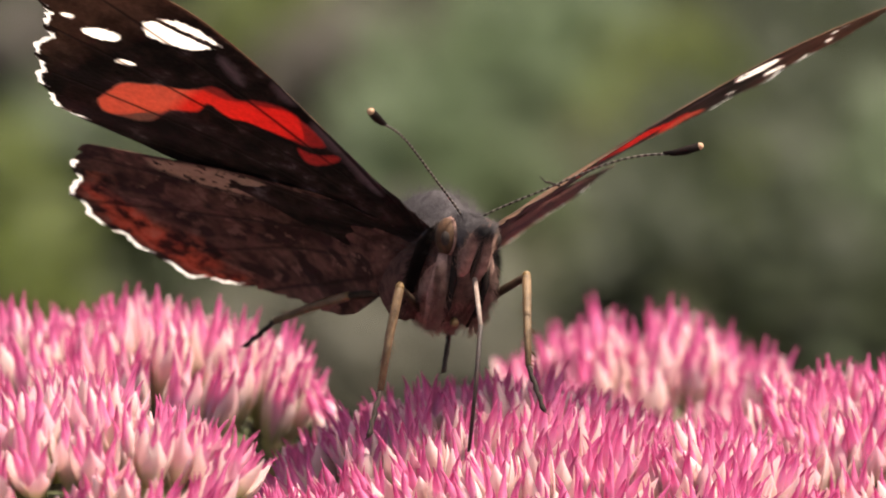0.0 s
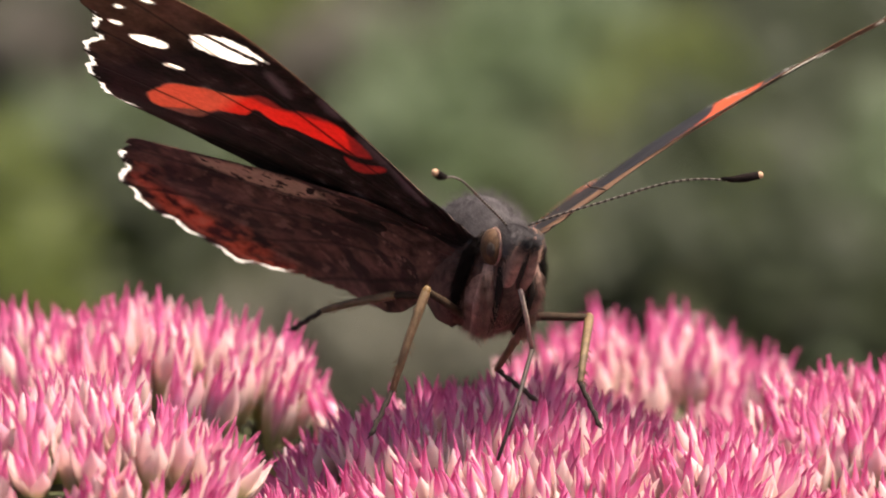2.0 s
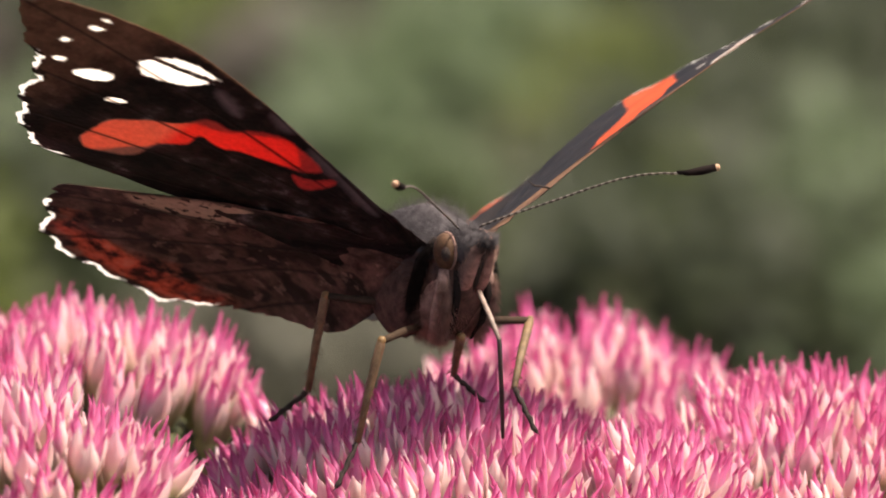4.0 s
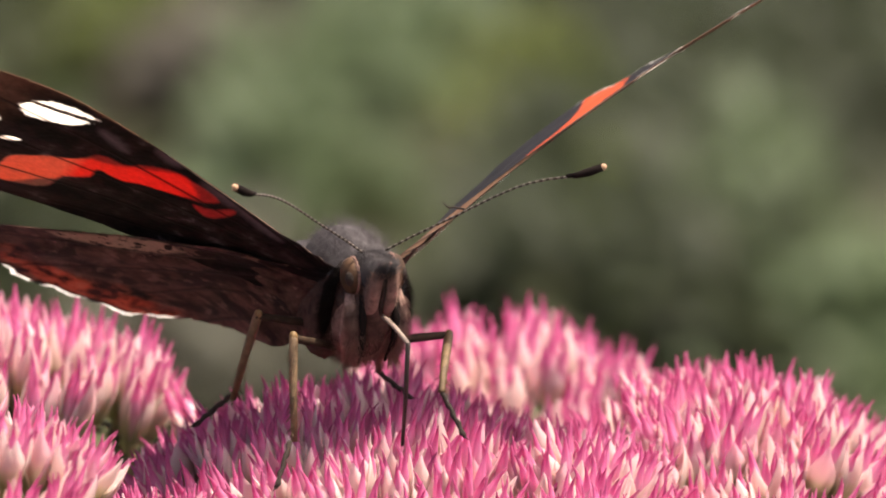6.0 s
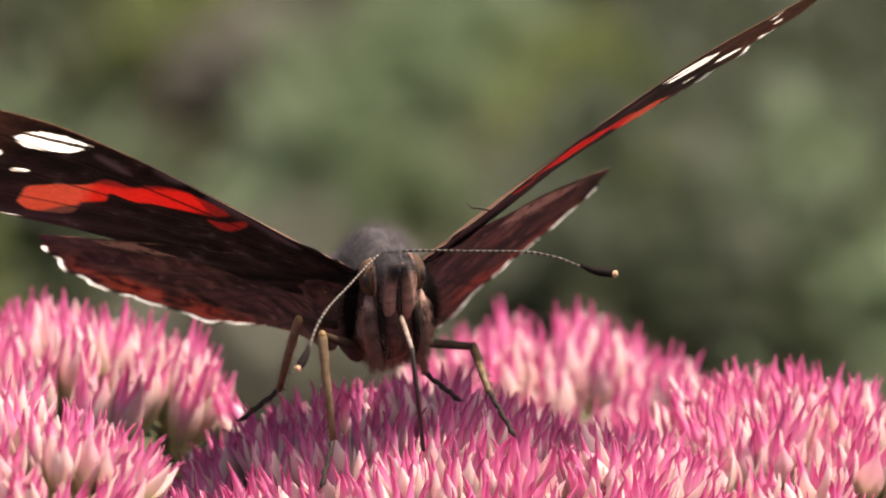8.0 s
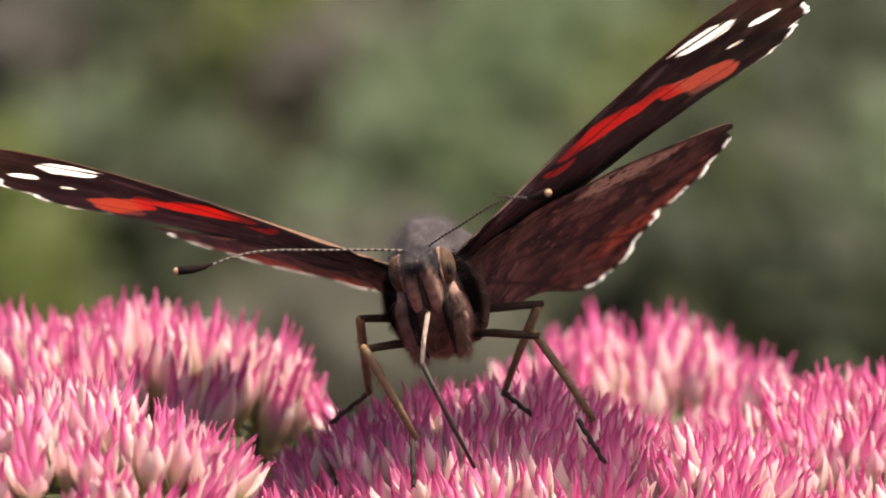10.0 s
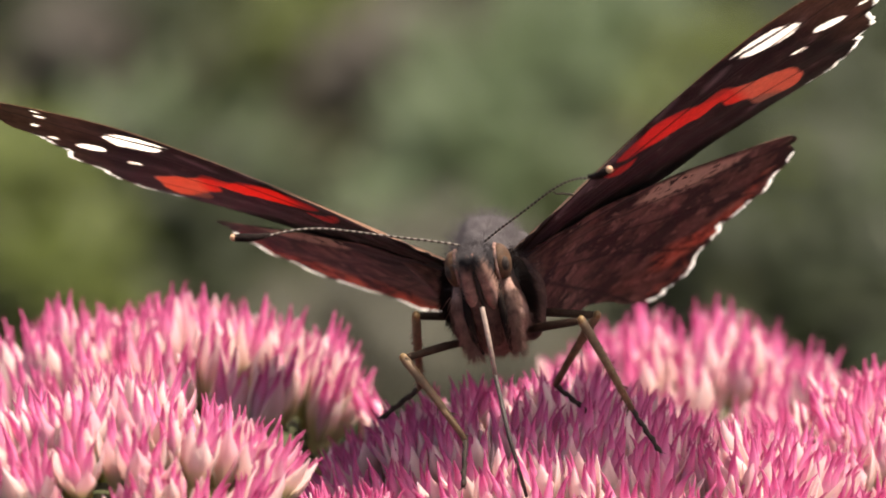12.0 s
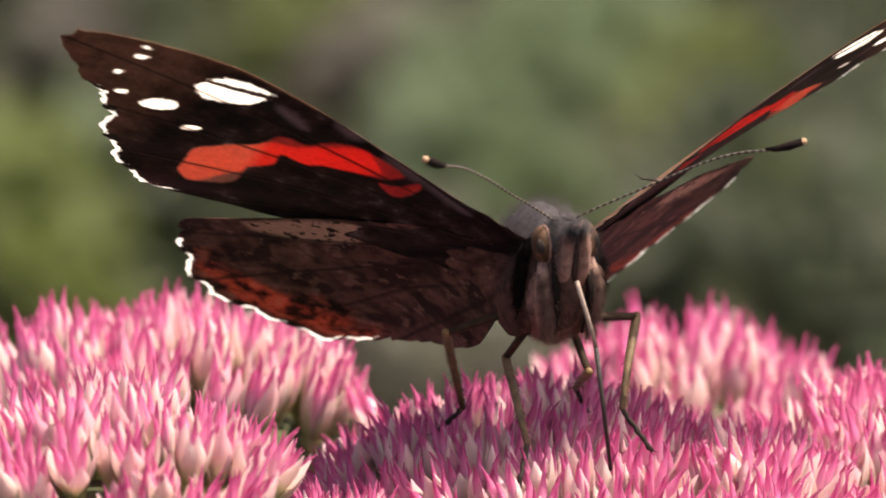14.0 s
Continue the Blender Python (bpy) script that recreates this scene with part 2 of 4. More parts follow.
def build_shrub(name, label, at, size, count, leaf, material, seed, upright=0.4, low=0.1):
    """A low garden shrub: stems that fork from one foot, and many pointed leaves with gaps between them."""
    rnd = random.Random(seed)
    foot = Vector((at[0], at[1], 0))
    shrub = tagged(new(name), label, "shrub", "shrubs behind the flowers")
    shrub.location = foot
    stems, crown = Shape(), Shape()
    tips = []
    for k in range(max(7, count // 60)):
        top = Vector((rnd.uniform(-1, 1) * size[0], rnd.uniform(-1, 1) * size[1], at[2] + rnd.uniform(-1, 1) * size[2]))
        mid = top * 0.5 + Vector((rnd.uniform(-0.1, 0.1) * size[0], 0, 0.1 * top.z))
        stems.tube([Vector((top.x * 0.1, top.y * 0.1, 0)), mid, top], [0.006, 0.004, 0.0015], 5)
        tips.append((mid, top))
    for k in range(count):
        mid, top = rnd.choice(tips)
        p = mid.lerp(top, rnd.uniform(low, 1.15)) + Vector((rnd.gauss(0, 0.22) * size[0], rnd.gauss(0, 0.22) * size[1], rnd.gauss(0, 0.22) * size[2]))
        p.z = max(p.z, 0.02)
        w = rnd.uniform(0, 2 * math.pi)
        d = Vector((math.cos(w), math.sin(w), rnd.uniform(-0.4, 1.0) * upright * 2)).normalized() * leaf * rnd.uniform(0.6, 1.2)
        a = d.cross(Vector((0, 0, 1))).normalized() * d.length * rnd.uniform(0.16, 0.26)
        n = d.cross(a).normalized() * d.length * 0.08
        base = len(crown.v)
        crown.v += [p, p + 0.35 * d + a + n, p + 0.45 * d - n, p + 0.35 * d - a + n, p + 0.75 * d + 0.6 * a + n, p + 0.8 * d - n, p + 0.75 * d - 0.6 * a + n, p + d - 2 * n]
        crown.f += [(base, base + 1, base + 2), (base, base + 2, base + 3), (base + 1, base + 4, base + 5, base + 2), (base + 2, base + 5, base + 6, base + 3), (base + 4, base + 7, base + 5), (base + 5, base + 7, base + 6)]
        crown.slot += [0] * 6
    part("stem", stems.done("shrub_stems", CORE, scale=1.0), shrub)
    part("foliage", crown.done("shrub_leaves", material, scale=1.0), shrub)
    return shrub


GREY_GREEN = leaf_material("grey_green_leaf", (0.046, 0.067, 0.029), (0.090, 0.124, 0.057))
OLIVE = leaf_material("olive_leaf", (0.026, 0.030, 0.014), (0.060, 0.064, 0.032))
YELLOW_GREEN = leaf_material("yellow_green_leaf", (0.046, 0.062, 0.010), (0.098, 0.122, 0.025))
# extra dark leaves: the far planting's shade is put into this colour
SHADED_GREEN = leaf_material("shaded_green_leaf", (0.013, 0.019, 0.006), (0.030, 0.039, 0.013))
DRY = leaf_material("dry_leaf", (0.034, 0.029, 0.020), (0.066, 0.055, 0.040))
FADED = leaf_material("faded_leaf", (0.052, 0.050, 0.034), (0.098, 0.094, 0.066))


def behind(px, py, metres):
    """The place seen at the given spot of the opening view, so many metres from the lens."""
    right, up, ahead = Vector((1, 0, 0)), Vector((0, math.sin(TILT), math.cos(TILT))), Vector((0, math.cos(TILT), -math.sin(TILT)))
    return EYE + metres * (ahead + (px - 784) / LENS * right + (441 - py) / LENS * up)


def build_cover():
    """Low leafy plants that cover the soil, in drifts of olive, grey-green and faded brown."""
    rnd = random.Random(77)
    leaves = Shape()
    for k in range(52000):
        wide = k % 2
        p = Vector((rnd.uniform(-1.9, 1.9), rnd.uniform(0.7, 5.4), 0)) if wide else Vector((rnd.gauss(0, 0.36), min(max(rnd.gauss(2.9, 0.75), 0.9), 4.9), 0))
        out = math.hypot(p.x / 1.75, (p.y - 3.0) / 2.2) + 0.22 * noise.noise(p * 2.3)
        if wide and out > 0.95 + rnd.gauss(0, 0.04):
            continue
        h = 0.04 + 0.03 * noise.noise(p * 7.0)
        p.z = rnd.uniform(0.2, 1.0) * h
        w = rnd.uniform(0, 2 * math.pi)
        d = Vector((math.cos(w), math.sin(w), rnd.uniform(0.1, 0.9))).normalized() * rnd.uniform(0.012, 0.026) * (1.5 if wide else 1.0)
        a = d.cross(Vector((0, 0, 1))).normalized() * d.length * rnd.uniform(0.22, 0.36)
        base = len(leaves.v)
        leaves.v += [p, p + 0.4 * d + a, p + 0.5 * d - Vector((0, 0, 0.002)), p + 0.4 * d - a, p + d]
        leaves.f += [(base, base + 1, base + 2), (base, base + 2, base + 3), (base + 1, base + 4, base + 2), (base + 2, base + 4, base + 3)]
        leaves.slot += [0] * 4
    tagged(new("ground_cover", leaves.done("ground_cover", COVER, scale=1.0)), "low olive and grey-green leaves covering the soil", "plants", kind="stuff")


def cover_material():
    m, t, b, out = nodes_of("cover_leaf")
    drift = noise_of(t, 5.5, 2, 0.5)
    fine = noise_of(t, 60, 4)
    colour = ramp(t, drift, [(0.34, (0.023, 0.030, 0.008)), (0.45, (0.036, 0.045, 0.012)), (0.55, (0.045, 0.054, 0.021)), (0.66, (0.053, 0.049, 0.027))])
    colour = mixed(t, 0.6, colour, ramp(t, fine, [(0.3, (0.45, 0.45, 0.45)), (0.7, (1, 1, 1))]), "MULTIPLY")
    link(t, colour, b.inputs["Base Color"])
    b.inputs["Roughness"].default_value = 0.6
    b.inputs["Specular IOR Level"].default_value = 0.2
    bump(t, b, fine, 0.2, 0.001)
    thin(t, b, out, colour, 0.3)
    return m


COVER = cover_material()


def build_garden():
    build_cover()
    for n in range(7):
        x, y = -0.75 + 0.25 * n, 4.7 + 0.1 * math.sin(5 * n)
        build_shrub("olive_shrub", "low olive green shrub with small narrow leaves", (x, y, 0.16), (0.2, 0.15, 0.14), 2400, 0.02, OLIVE, 10 + n)
    grey = ("grey_green_shrub", "soft grey-green leafy shrub", GREY_GREEN)
    fresh = ("yellow_green_shrub", "young yellow-green leafy shrub in the sun", YELLOW_GREEN)
    dry = ("dry_shrub", "dry brownish stems with faded leaves", DRY)
    faded = ("faded_shrub", "low faded shrub with pale brownish leaves", FADED)
    # dark leaf clumps added where the background falls into shade
    shade = ("shade_shrub", "dark green leafy shrub", SHADED_GREEN)
    spots = [(*grey, 1000, 30, 0.034, 420), (*grey, 920, 120, 0.034, 420), (*grey, 830, 220, 0.034, 420), (*grey, 740, 310, 0.030, 340), (*grey, 1660, 480, 0.030, 440), (*grey, 1650, 570, 0.030, 340), (*grey, 1750, 560, 0.030, 260), (*grey, 1740, 650, 0.026, 260), (*grey, 230, 330, 0.028, 300),
             (*fresh, 1180, 180, 0.030, 560), (*fresh, 30, 500, 0.030, 460), (*fresh, -40, 430, 0.030, 360), (*fresh, 420, 40, 0.022, 200), (*dry, 560, 120, 0.034, 360), (*dry, 60, 190, 0.024, 140), (*faded, 600, 590, 0.028, 340), (*faded, 720, 630, 0.028, 340), (*shade, 1440, 600, 0.024, 180),
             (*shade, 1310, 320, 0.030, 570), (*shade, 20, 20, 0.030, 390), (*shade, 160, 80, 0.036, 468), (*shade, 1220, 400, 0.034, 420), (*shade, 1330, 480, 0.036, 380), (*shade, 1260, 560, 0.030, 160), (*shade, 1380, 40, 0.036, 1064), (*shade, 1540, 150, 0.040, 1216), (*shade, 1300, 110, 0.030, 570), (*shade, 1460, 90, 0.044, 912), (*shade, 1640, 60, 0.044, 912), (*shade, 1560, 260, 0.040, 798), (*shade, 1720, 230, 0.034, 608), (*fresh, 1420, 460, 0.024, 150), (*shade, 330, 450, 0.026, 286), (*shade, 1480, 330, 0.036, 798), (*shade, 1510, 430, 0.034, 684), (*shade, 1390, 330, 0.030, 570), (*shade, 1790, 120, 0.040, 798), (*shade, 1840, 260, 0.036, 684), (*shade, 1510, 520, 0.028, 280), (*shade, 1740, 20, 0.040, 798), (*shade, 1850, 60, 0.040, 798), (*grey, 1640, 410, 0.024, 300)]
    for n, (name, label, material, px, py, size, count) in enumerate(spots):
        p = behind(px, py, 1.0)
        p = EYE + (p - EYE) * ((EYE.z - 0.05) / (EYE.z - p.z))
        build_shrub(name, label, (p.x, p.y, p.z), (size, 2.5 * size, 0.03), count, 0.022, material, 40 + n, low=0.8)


build_garden()


# ---- stonecrop flower heads ----
def petal_mesh(name, length, width, belly, flare, cup):
    """One petal that rises from the floret's foot, bellied like a tulip's, with a blunt point; both faces, with thickness."""
    verts, along = [], []
    rows = 7
    for side in (0, 1):
        for n in range(rows + 1):
            s = n / rows
            full = (0.50 + 0.50 * math.sin(math.pi * min(1.0, s / 1.1))) * (1.0 if s < 0.45 else max(0.0, 1 - ((s - 0.45) / 0.55) ** 1.6))
            w = max(width * full, 0.03)
            out = 0.34 + belly * math.sin(math.pi * min(1.0, 0.08 + 0.74 * s)) - 0.249 * belly + flare * s ** 2.2
            thick = 0.10 * (1 - s) + 0.03
            for k in (-1, 0, 1):
                y = out - cup * w * abs(k) - (thick if side else 0)
                verts.append((k * w * U, -y * U, length * s * U))
                along.append(0.95 * s)
    row = 3
    faces = []
    m = (rows + 1) * row
    for n in range(rows):
        for k in (0, 1):
            i = n * row + k
            faces.append((i, i + 1, i + row + 1, i + row))
            faces.append((m + i, m + i + row, m + i + row + 1, m + i + 1))
        for k in (0, 2):
            i = n * row + k
            q = (i, i + row, m + i + row, m + i)
            faces.append(q if k == 0 else tuple(reversed(q)))
    me = mesh_of(name, verts, faces, [PETAL])
    floats(me, "along", along)
    floats(me, "carpel", [0.0] * len(along))
    return me


def heart_mesh(name, rnd, length, spread, stout):
    """The floret's green foot and its five carpels, each drawn out into a slender beak that bends outwards."""
    sh = Shape()
    along = []

    def mark(value_at):
        for p in sh.v[len(along):]:
            along.append(value_at(p))

    sh.tube([(0, 0, -2.4), (0, 0, -0.6), (0, 0, 0.0), (0, 0, 0.5)], [0.20, 0.26, 0.52, 0.34], 7)
    mark(lambda p: 0.05)
    foot = len(along)
    for k in range(5):
        w = 2 * math.pi * (k + 0.5) / 5 + rnd.uniform(-0.2, 0.2)
        top = length * rnd.uniform(0.88, 1.12)
        o = Vector((math.cos(w), math.sin(w), 0))
        out = spread * rnd.uniform(0.7, 1.25)
        path = [0.20 * o, 0.38 * o + Vector((0, 0, 0.26 * top)), (0.40 + 0.12 * out) * o + Vector((0, 0, 0.48 * top)), (0.40 + 0.28 * out) * o + Vector((0, 0, 0.66 * top)),
                (0.36 + 0.46 * out) * o + Vector((0, 0, 0.80 * top)), (0.34 + 0.66 * out) * o + Vector((0, 0, 0.91 * top)), (0.36 + 0.86 * out) * o + Vector((0, 0, top))]
        sh.tube(path, [stout * r for r in (0.20, 0.34, 0.40, 0.31, 0.17, 0.09, 0.03)], 6)
        mark(lambda p: min(1.0, p.z / top))
    me = sh.done(name, PETAL)
    floats(me, "along", along)
    floats(me, "carpel", [0.0 if n < foot else 1.0 for n in range(len(along))])
    return me


def build_kinds(seed, shapes):
    """Floret kinds: a heart, its petal, and how far the petals fold outwards."""
    rnd = random.Random(seed)
    return [(heart_mesh("floret_heart", rnd, length * beak, spread, stout), petal_mesh("petal", length, width, belly, flare, 0.42), fold)
            for length, width, belly, flare, beak, spread, stout, fold in shapes]


# open florets, whose carpels stand over their petals, and closed plump ones, of which the beaks alone look out
OPEN = build_kinds(5, [(3.10, 0.70, 0.62, 0.13, 1.18, 0.65, 0.72, 0.05), (3.43, 0.66, 0.66, 0.28, 1.09, 0.60, 0.72, 0.08), (2.90, 0.72, 0.66, 0.08, 1.28, 0.75, 0.74, 0.04),
                       (3.53, 0.68, 0.60, 0.03, 1.05, 0.55, 0.68, 0.02), (3.00, 0.66, 0.70, 0.48, 1.22, 0.90, 0.76, 0.18), (3.21, 0.70, 0.64, 0.18, 1.14, 0.65, 0.72, 0.06)])
PLUMP = build_kinds(6, [(3.7, 0.74, 0.72, -0.10, 1.16, 0.45, 0.90, 0.00), (4.0, 0.70, 0.78, 0.00, 1.12, 0.55, 0.90, 0.02), (3.6, 0.78, 0.70, -0.15, 1.22, 0.40, 0.95, -0.02), (3.9, 0.68, 0.80, 0.10, 1.10, 0.60, 0.90, 0.04)])


def build_head(label, centre, radius, height, spacing, seed, drop=2.2, kinds=OPEN, stand=0.6, uneven=0.30):
    """A domed flower head: florets over its dome, a green core below them, and a stalk down to the soil."""
    rnd = random.Random(seed)
    cx, cy, cz = centre
    rx, ry = radius
    head = tagged(new("flower_head"), label, "flower", "pink stonecrop flower heads")
    head.location = place(cx, cy, cz)
    core = Shape()
    rows, sides = 9, 28
    for n in range(rows + 1):
        r = n / rows
        for k in range(sides):
            w = 2 * math.pi * k / sides
            core.v.append(Vector((0.90 * rx * r * math.cos(w), 0.90 * ry * r * math.sin(w), -5.0 - height * abs(r) ** drop + 0.3 * noise.noise(Vector((9 * r * math.cos(w), 9 * r * math.sin(w), seed))))))
    for k in range(sides):
        w = 2 * math.pi * k / sides
        core.v.append(Vector((0.12 * rx * math.cos(w), 0.12 * ry * math.sin(w), -9 - height - 3)))
    for n in range(rows + 1):
        for k in range(sides):
            i, j = n * sides + k, n * sides + (k + 1) % sides
            core.f.append((i, i + sides, j + sides, j))
            core.slot.append(0)
    part("core", core.done("head_core", CORE), head, label="green core of branching flower stalks")
    stalk = Shape()
    floor = -(AIM.z / U + cz)
    stalk.tube([(0, 0, -6 - height), (0, 0, -16 - height), (0.5, 1.0, -60), (1.5, 4, floor * 0.6), (2, 5, floor)], [1.6, 2.2, 2.6, 3.2, 3.8], 10)
    part("stalk", stalk.done("head_stalk", CORE), head, label="smooth green stalk")
    step_y = spacing * 0.9
    spots = []
    for j in range(-int(ry / step_y) - 1, int(ry / step_y) + 2):
        for i in range(-int(rx / spacing) - 1, int(rx / spacing) + 2):
            x = (i + 0.5 * (j % 2)) * spacing + rnd.gauss(0, 0.18) * spacing
            y = j * step_y + rnd.gauss(0, 0.18) * spacing
            r = math.hypot(x / rx, y / ry)
            if r < 1.07:
                spots.append((x, y, r))
    for x, y, r in spots:
        heart, petal, fold = rnd.choice(kinds)
        slope = height * drop * r ** (drop - 1)
        n = Vector((x / rx / rx * slope / max(r, 0.05), y / ry / ry * slope / max(r, 0.05), 1.0)).normalized()
        n = (n + Vector((rnd.gauss(0, 0.16), rnd.gauss(0, 0.16), stand))).normalized()
        size = rnd.uniform(0.90, 1.22) * spacing / (2.5 if kinds is PLUMP else 2.3)
        top = Vector((x, y, -height * r ** drop + rnd.gauss(0, uneven)))
        q = n.to_track_quat("Z", "Y").to_matrix().to_4x4() @ Matrix.Rotation(rnd.uniform(0, 6.3), 4, "Z")
        m = Matrix.Translation(U * (top - n * (4.1 if kinds is PLUMP else 3.5) * size)) @ q @ Matrix.Diagonal((size, size, size, 1))
        floret = part("floret", heart, head, m)
        for k in range(5):
            part("petal", petal, floret, Matrix.Rotation(2 * math.pi * k / 5 + rnd.gauss(0, 0.12), 4, "Z") @ Matrix.Rotation(rnd.gauss(fold, 0.09), 4, "X") @ Matrix.Diagonal((rnd.uniform(0.88, 1.1), 1, rnd.uniform(0.86, 1.1), 1)))
    return head


# ---- butterfly ----
FLIGHT = [
    (0, 0.55, 3.42, 0.49, 26.2, 24.3, -7.3, 28.0, 30.0, 0.6, -0.7),
    (0.5, -0.57, 3.90, 0.16, 16.5, 23.2, -0.9, 28.5, 30.8, 1.8, -1.6),
    (1, -0.64, 4.07, 0.20, 14.0, 21.8, 0.1, 27.7, 31.5, 2.3, -0.6),
    (1.5, 0.57, 2.91, 0.13, 15.9, 21.4, -2.1, 30.5, 31.7, 1.2, 0.8),
    (2, 2.80, 1.74, 0.44, 24.6, 20.7, -4.5, 30.4, 30.7, 1.0, 0.0),
    (2.5, 4.58, 0.38, 0.70, 36.4, 22.3, -5.7, 30.4, 27.7, 0.9, 0.0),
    (3, 4.98, -0.43, 0.02, 37.3, 17.0, -3.7, 29.7, 27.9, 1.4, -1.5),
    (3.5, 4.43, 0.09, -0.98, 31.8, 14.6, -0.6, 30.0, 27.9, 1.6, -1.4),
    (4, 3.63, 0.20, 0.39, 30.0, 24.3, -1.3, 30.8, 28.9, 0.4, 0.0),
    (4.2, 3.71, 0.24, -0.21, 27.9, 22.1, -0.4, 30.6, 28.5, 0.5, 0.0),
    (6.3, 2.59, 0.63, -0.87, 14.2, 23.3, 3.4, 29.6, 29.9, -2.7, 1.0),
    (6.5, 1.80, 0.07, -0.86, 9.4, 23.9, 7.7, 31.0, 28.8, -0.2, -0.9),
    (7, 1.78, 0.15, -0.61, 9.5, 25.8, 6.7, 29.4, 27.6, -0.1, -0.3),
    (7.5, 1.88, 0.45, -0.36, 9.7, 26.3, 6.3, 27.6, 27.2, 0.8, 0.6),
    (8, 1.75, 0.48, -0.74, 8.9, 24.1, 5.8, 26.5, 27.0, 1.6, -0.1),
    (8.2, 2.13, 0.71, -1.28, 10.2, 22.4, 3.6, 26.9, 28.6, 1.9, -0.6),
    (10.3, -1.54, 0.38, -0.28, -14.9, 18.8, 16.4, 25.4, 27.6, 1.0, -2.0),
    (10.5, -1.82, 0.43, -1.26, -16.2, 12.7, 18.3, 26.9, 27.4, 1.5, -1.8),
    (11, -1.31, 0.41, -1.46, -13.9, 12.7, 15.8, 29.5, 29.9, 1.5, -1.8),
    (11.5, -1.23, 0.52, -1.18, -13.6, 15.5, 15.1, 29.5, 29.6, 1.0, -1.5),
    (12, -0.40, 0.19, -0.32, -11.4, 22.2, 12.1, 28.3, 26.7, 0.2, -1.5),
    (12.5, -0.54, 0.17, -0.54, -11.8, 20.5, 12.6, 27.4, 26.8, 0.2, -1.3),
    (13, 1.63, -0.93, 0.23, 1.0, 26.0, 6.0, 29.4, 28.1, 0.7, 0.2),
    (13.5, 3.08, -1.80, 0.26, 14.3, 27.8, 4.0, 29.0, 27.5, 0.7, 0.6),
    (14, 3.49, -2.08, 0.87, 17.2, 30.2, 3.1, 28.3, 25.9, 1.1, 1.0),
]
FEELERS = [
    (0, -0.36, -0.75, 0.56, 0.87, -0.34, 0.36),
    (0.5, -0.59, -0.74, 0.33, 0.75, -0.54, 0.38),
    (1, -0.60, -0.74, 0.30, 0.73, -0.56, 0.39),
    (1.5, -0.53, -0.79, 0.31, 0.78, -0.49, 0.38),
    (2, -0.29, -0.88, 0.38, 0.93, -0.27, 0.27),
    (2.5, -0.14, -0.89, 0.43, 0.96, -0.13, 0.26),
    (3, -0.09, -0.70, -0.70, 0.70, -0.29, -0.66),
    (3.5, -0.16, -0.96, 0.24, 0.97, -0.14, 0.18),
    (4, -0.26, -0.90, 0.35, 0.95, -0.13, 0.28),
    (4.2, -0.27, -0.91, 0.31, 0.95, -0.13, 0.27),
    (6.3, -0.58, -0.71, 0.41, 0.82, -0.37, 0.43),
    (6.5, -0.62, -0.70, 0.36, 0.78, -0.44, 0.45),
    (7, -0.62, -0.69, 0.38, 0.78, -0.41, 0.46),
    (7.5, -0.62, -0.70, 0.35, 0.78, -0.46, 0.42),
    (8, -0.33, -0.90, -0.28, 0.84, -0.54, 0.02),
    (8.2, -0.36, -0.88, -0.29, 0.45, -0.62, -0.64),
    (10.3, -0.96, -0.29, -0.01, 0.37, -0.81, 0.44),
    (10.5, -0.96, -0.25, -0.08, 0.31, -0.88, 0.36),
    (11, -0.20, -0.92, -0.35, 0.56, -0.64, -0.53),
    (11.5, -0.92, -0.39, -0.00, 0.41, -0.84, 0.36),
    (12, -0.91, -0.40, 0.12, 0.49, -0.76, 0.44),
    (12.5, -0.91, -0.40, 0.13, 0.49, -0.76, 0.43),
    (13, -0.72, -0.62, 0.31, 0.74, -0.56, 0.38),
    (13.5, -0.52, -0.77, 0.37, 0.87, -0.31, 0.38),
    (14, -0.51, -0.77, 0.39, 0.90, -0.25, 0.37),
]
FEET_ML = [(0, -3.8, -3.5, -9.2), (0.5, -3.9, -3.5, -9.2), (1, -3.8, -3.5, -9.2), (1.5, -3.9, -3.5, -9.1), (2, -3.8, -3.5, -9.1), (2.5, -3.8, -3.5, -9.2), (3, -2.0, -5.0, -11.5), (3.5, -2.0, -5.0, -11.5), (4, -2.1, -5.0, -11.5), (4.2, -2.0, -5.0, -11.3), (6.3, -1.5, -5.0, -11.5), (6.5, -1.4, -5.0, -11.5), (7, -1.5, -5.0, -11.5), (7.5, -1.6, -5.0, -11.4), (8, -1.5, -5.0, -11.3), (8.2, -1.3, -5.0, -11.3), (10.3, -1.2, -5.0, -11.2), (10.5, -1.4, -5.0, -11.3), (11, -1.3, -5.0, -11.4), (11.5, -1.3, -5.0, -11.4), (12, -1.3, -5.0, -11.5), (12.5, -1.3, -5.0, -11.5), (13, -1.3, -5.0, -11.6), (13.5, 0.7, -5.0, -11.9), (14, 1.7, -5.0, -11.9), ]
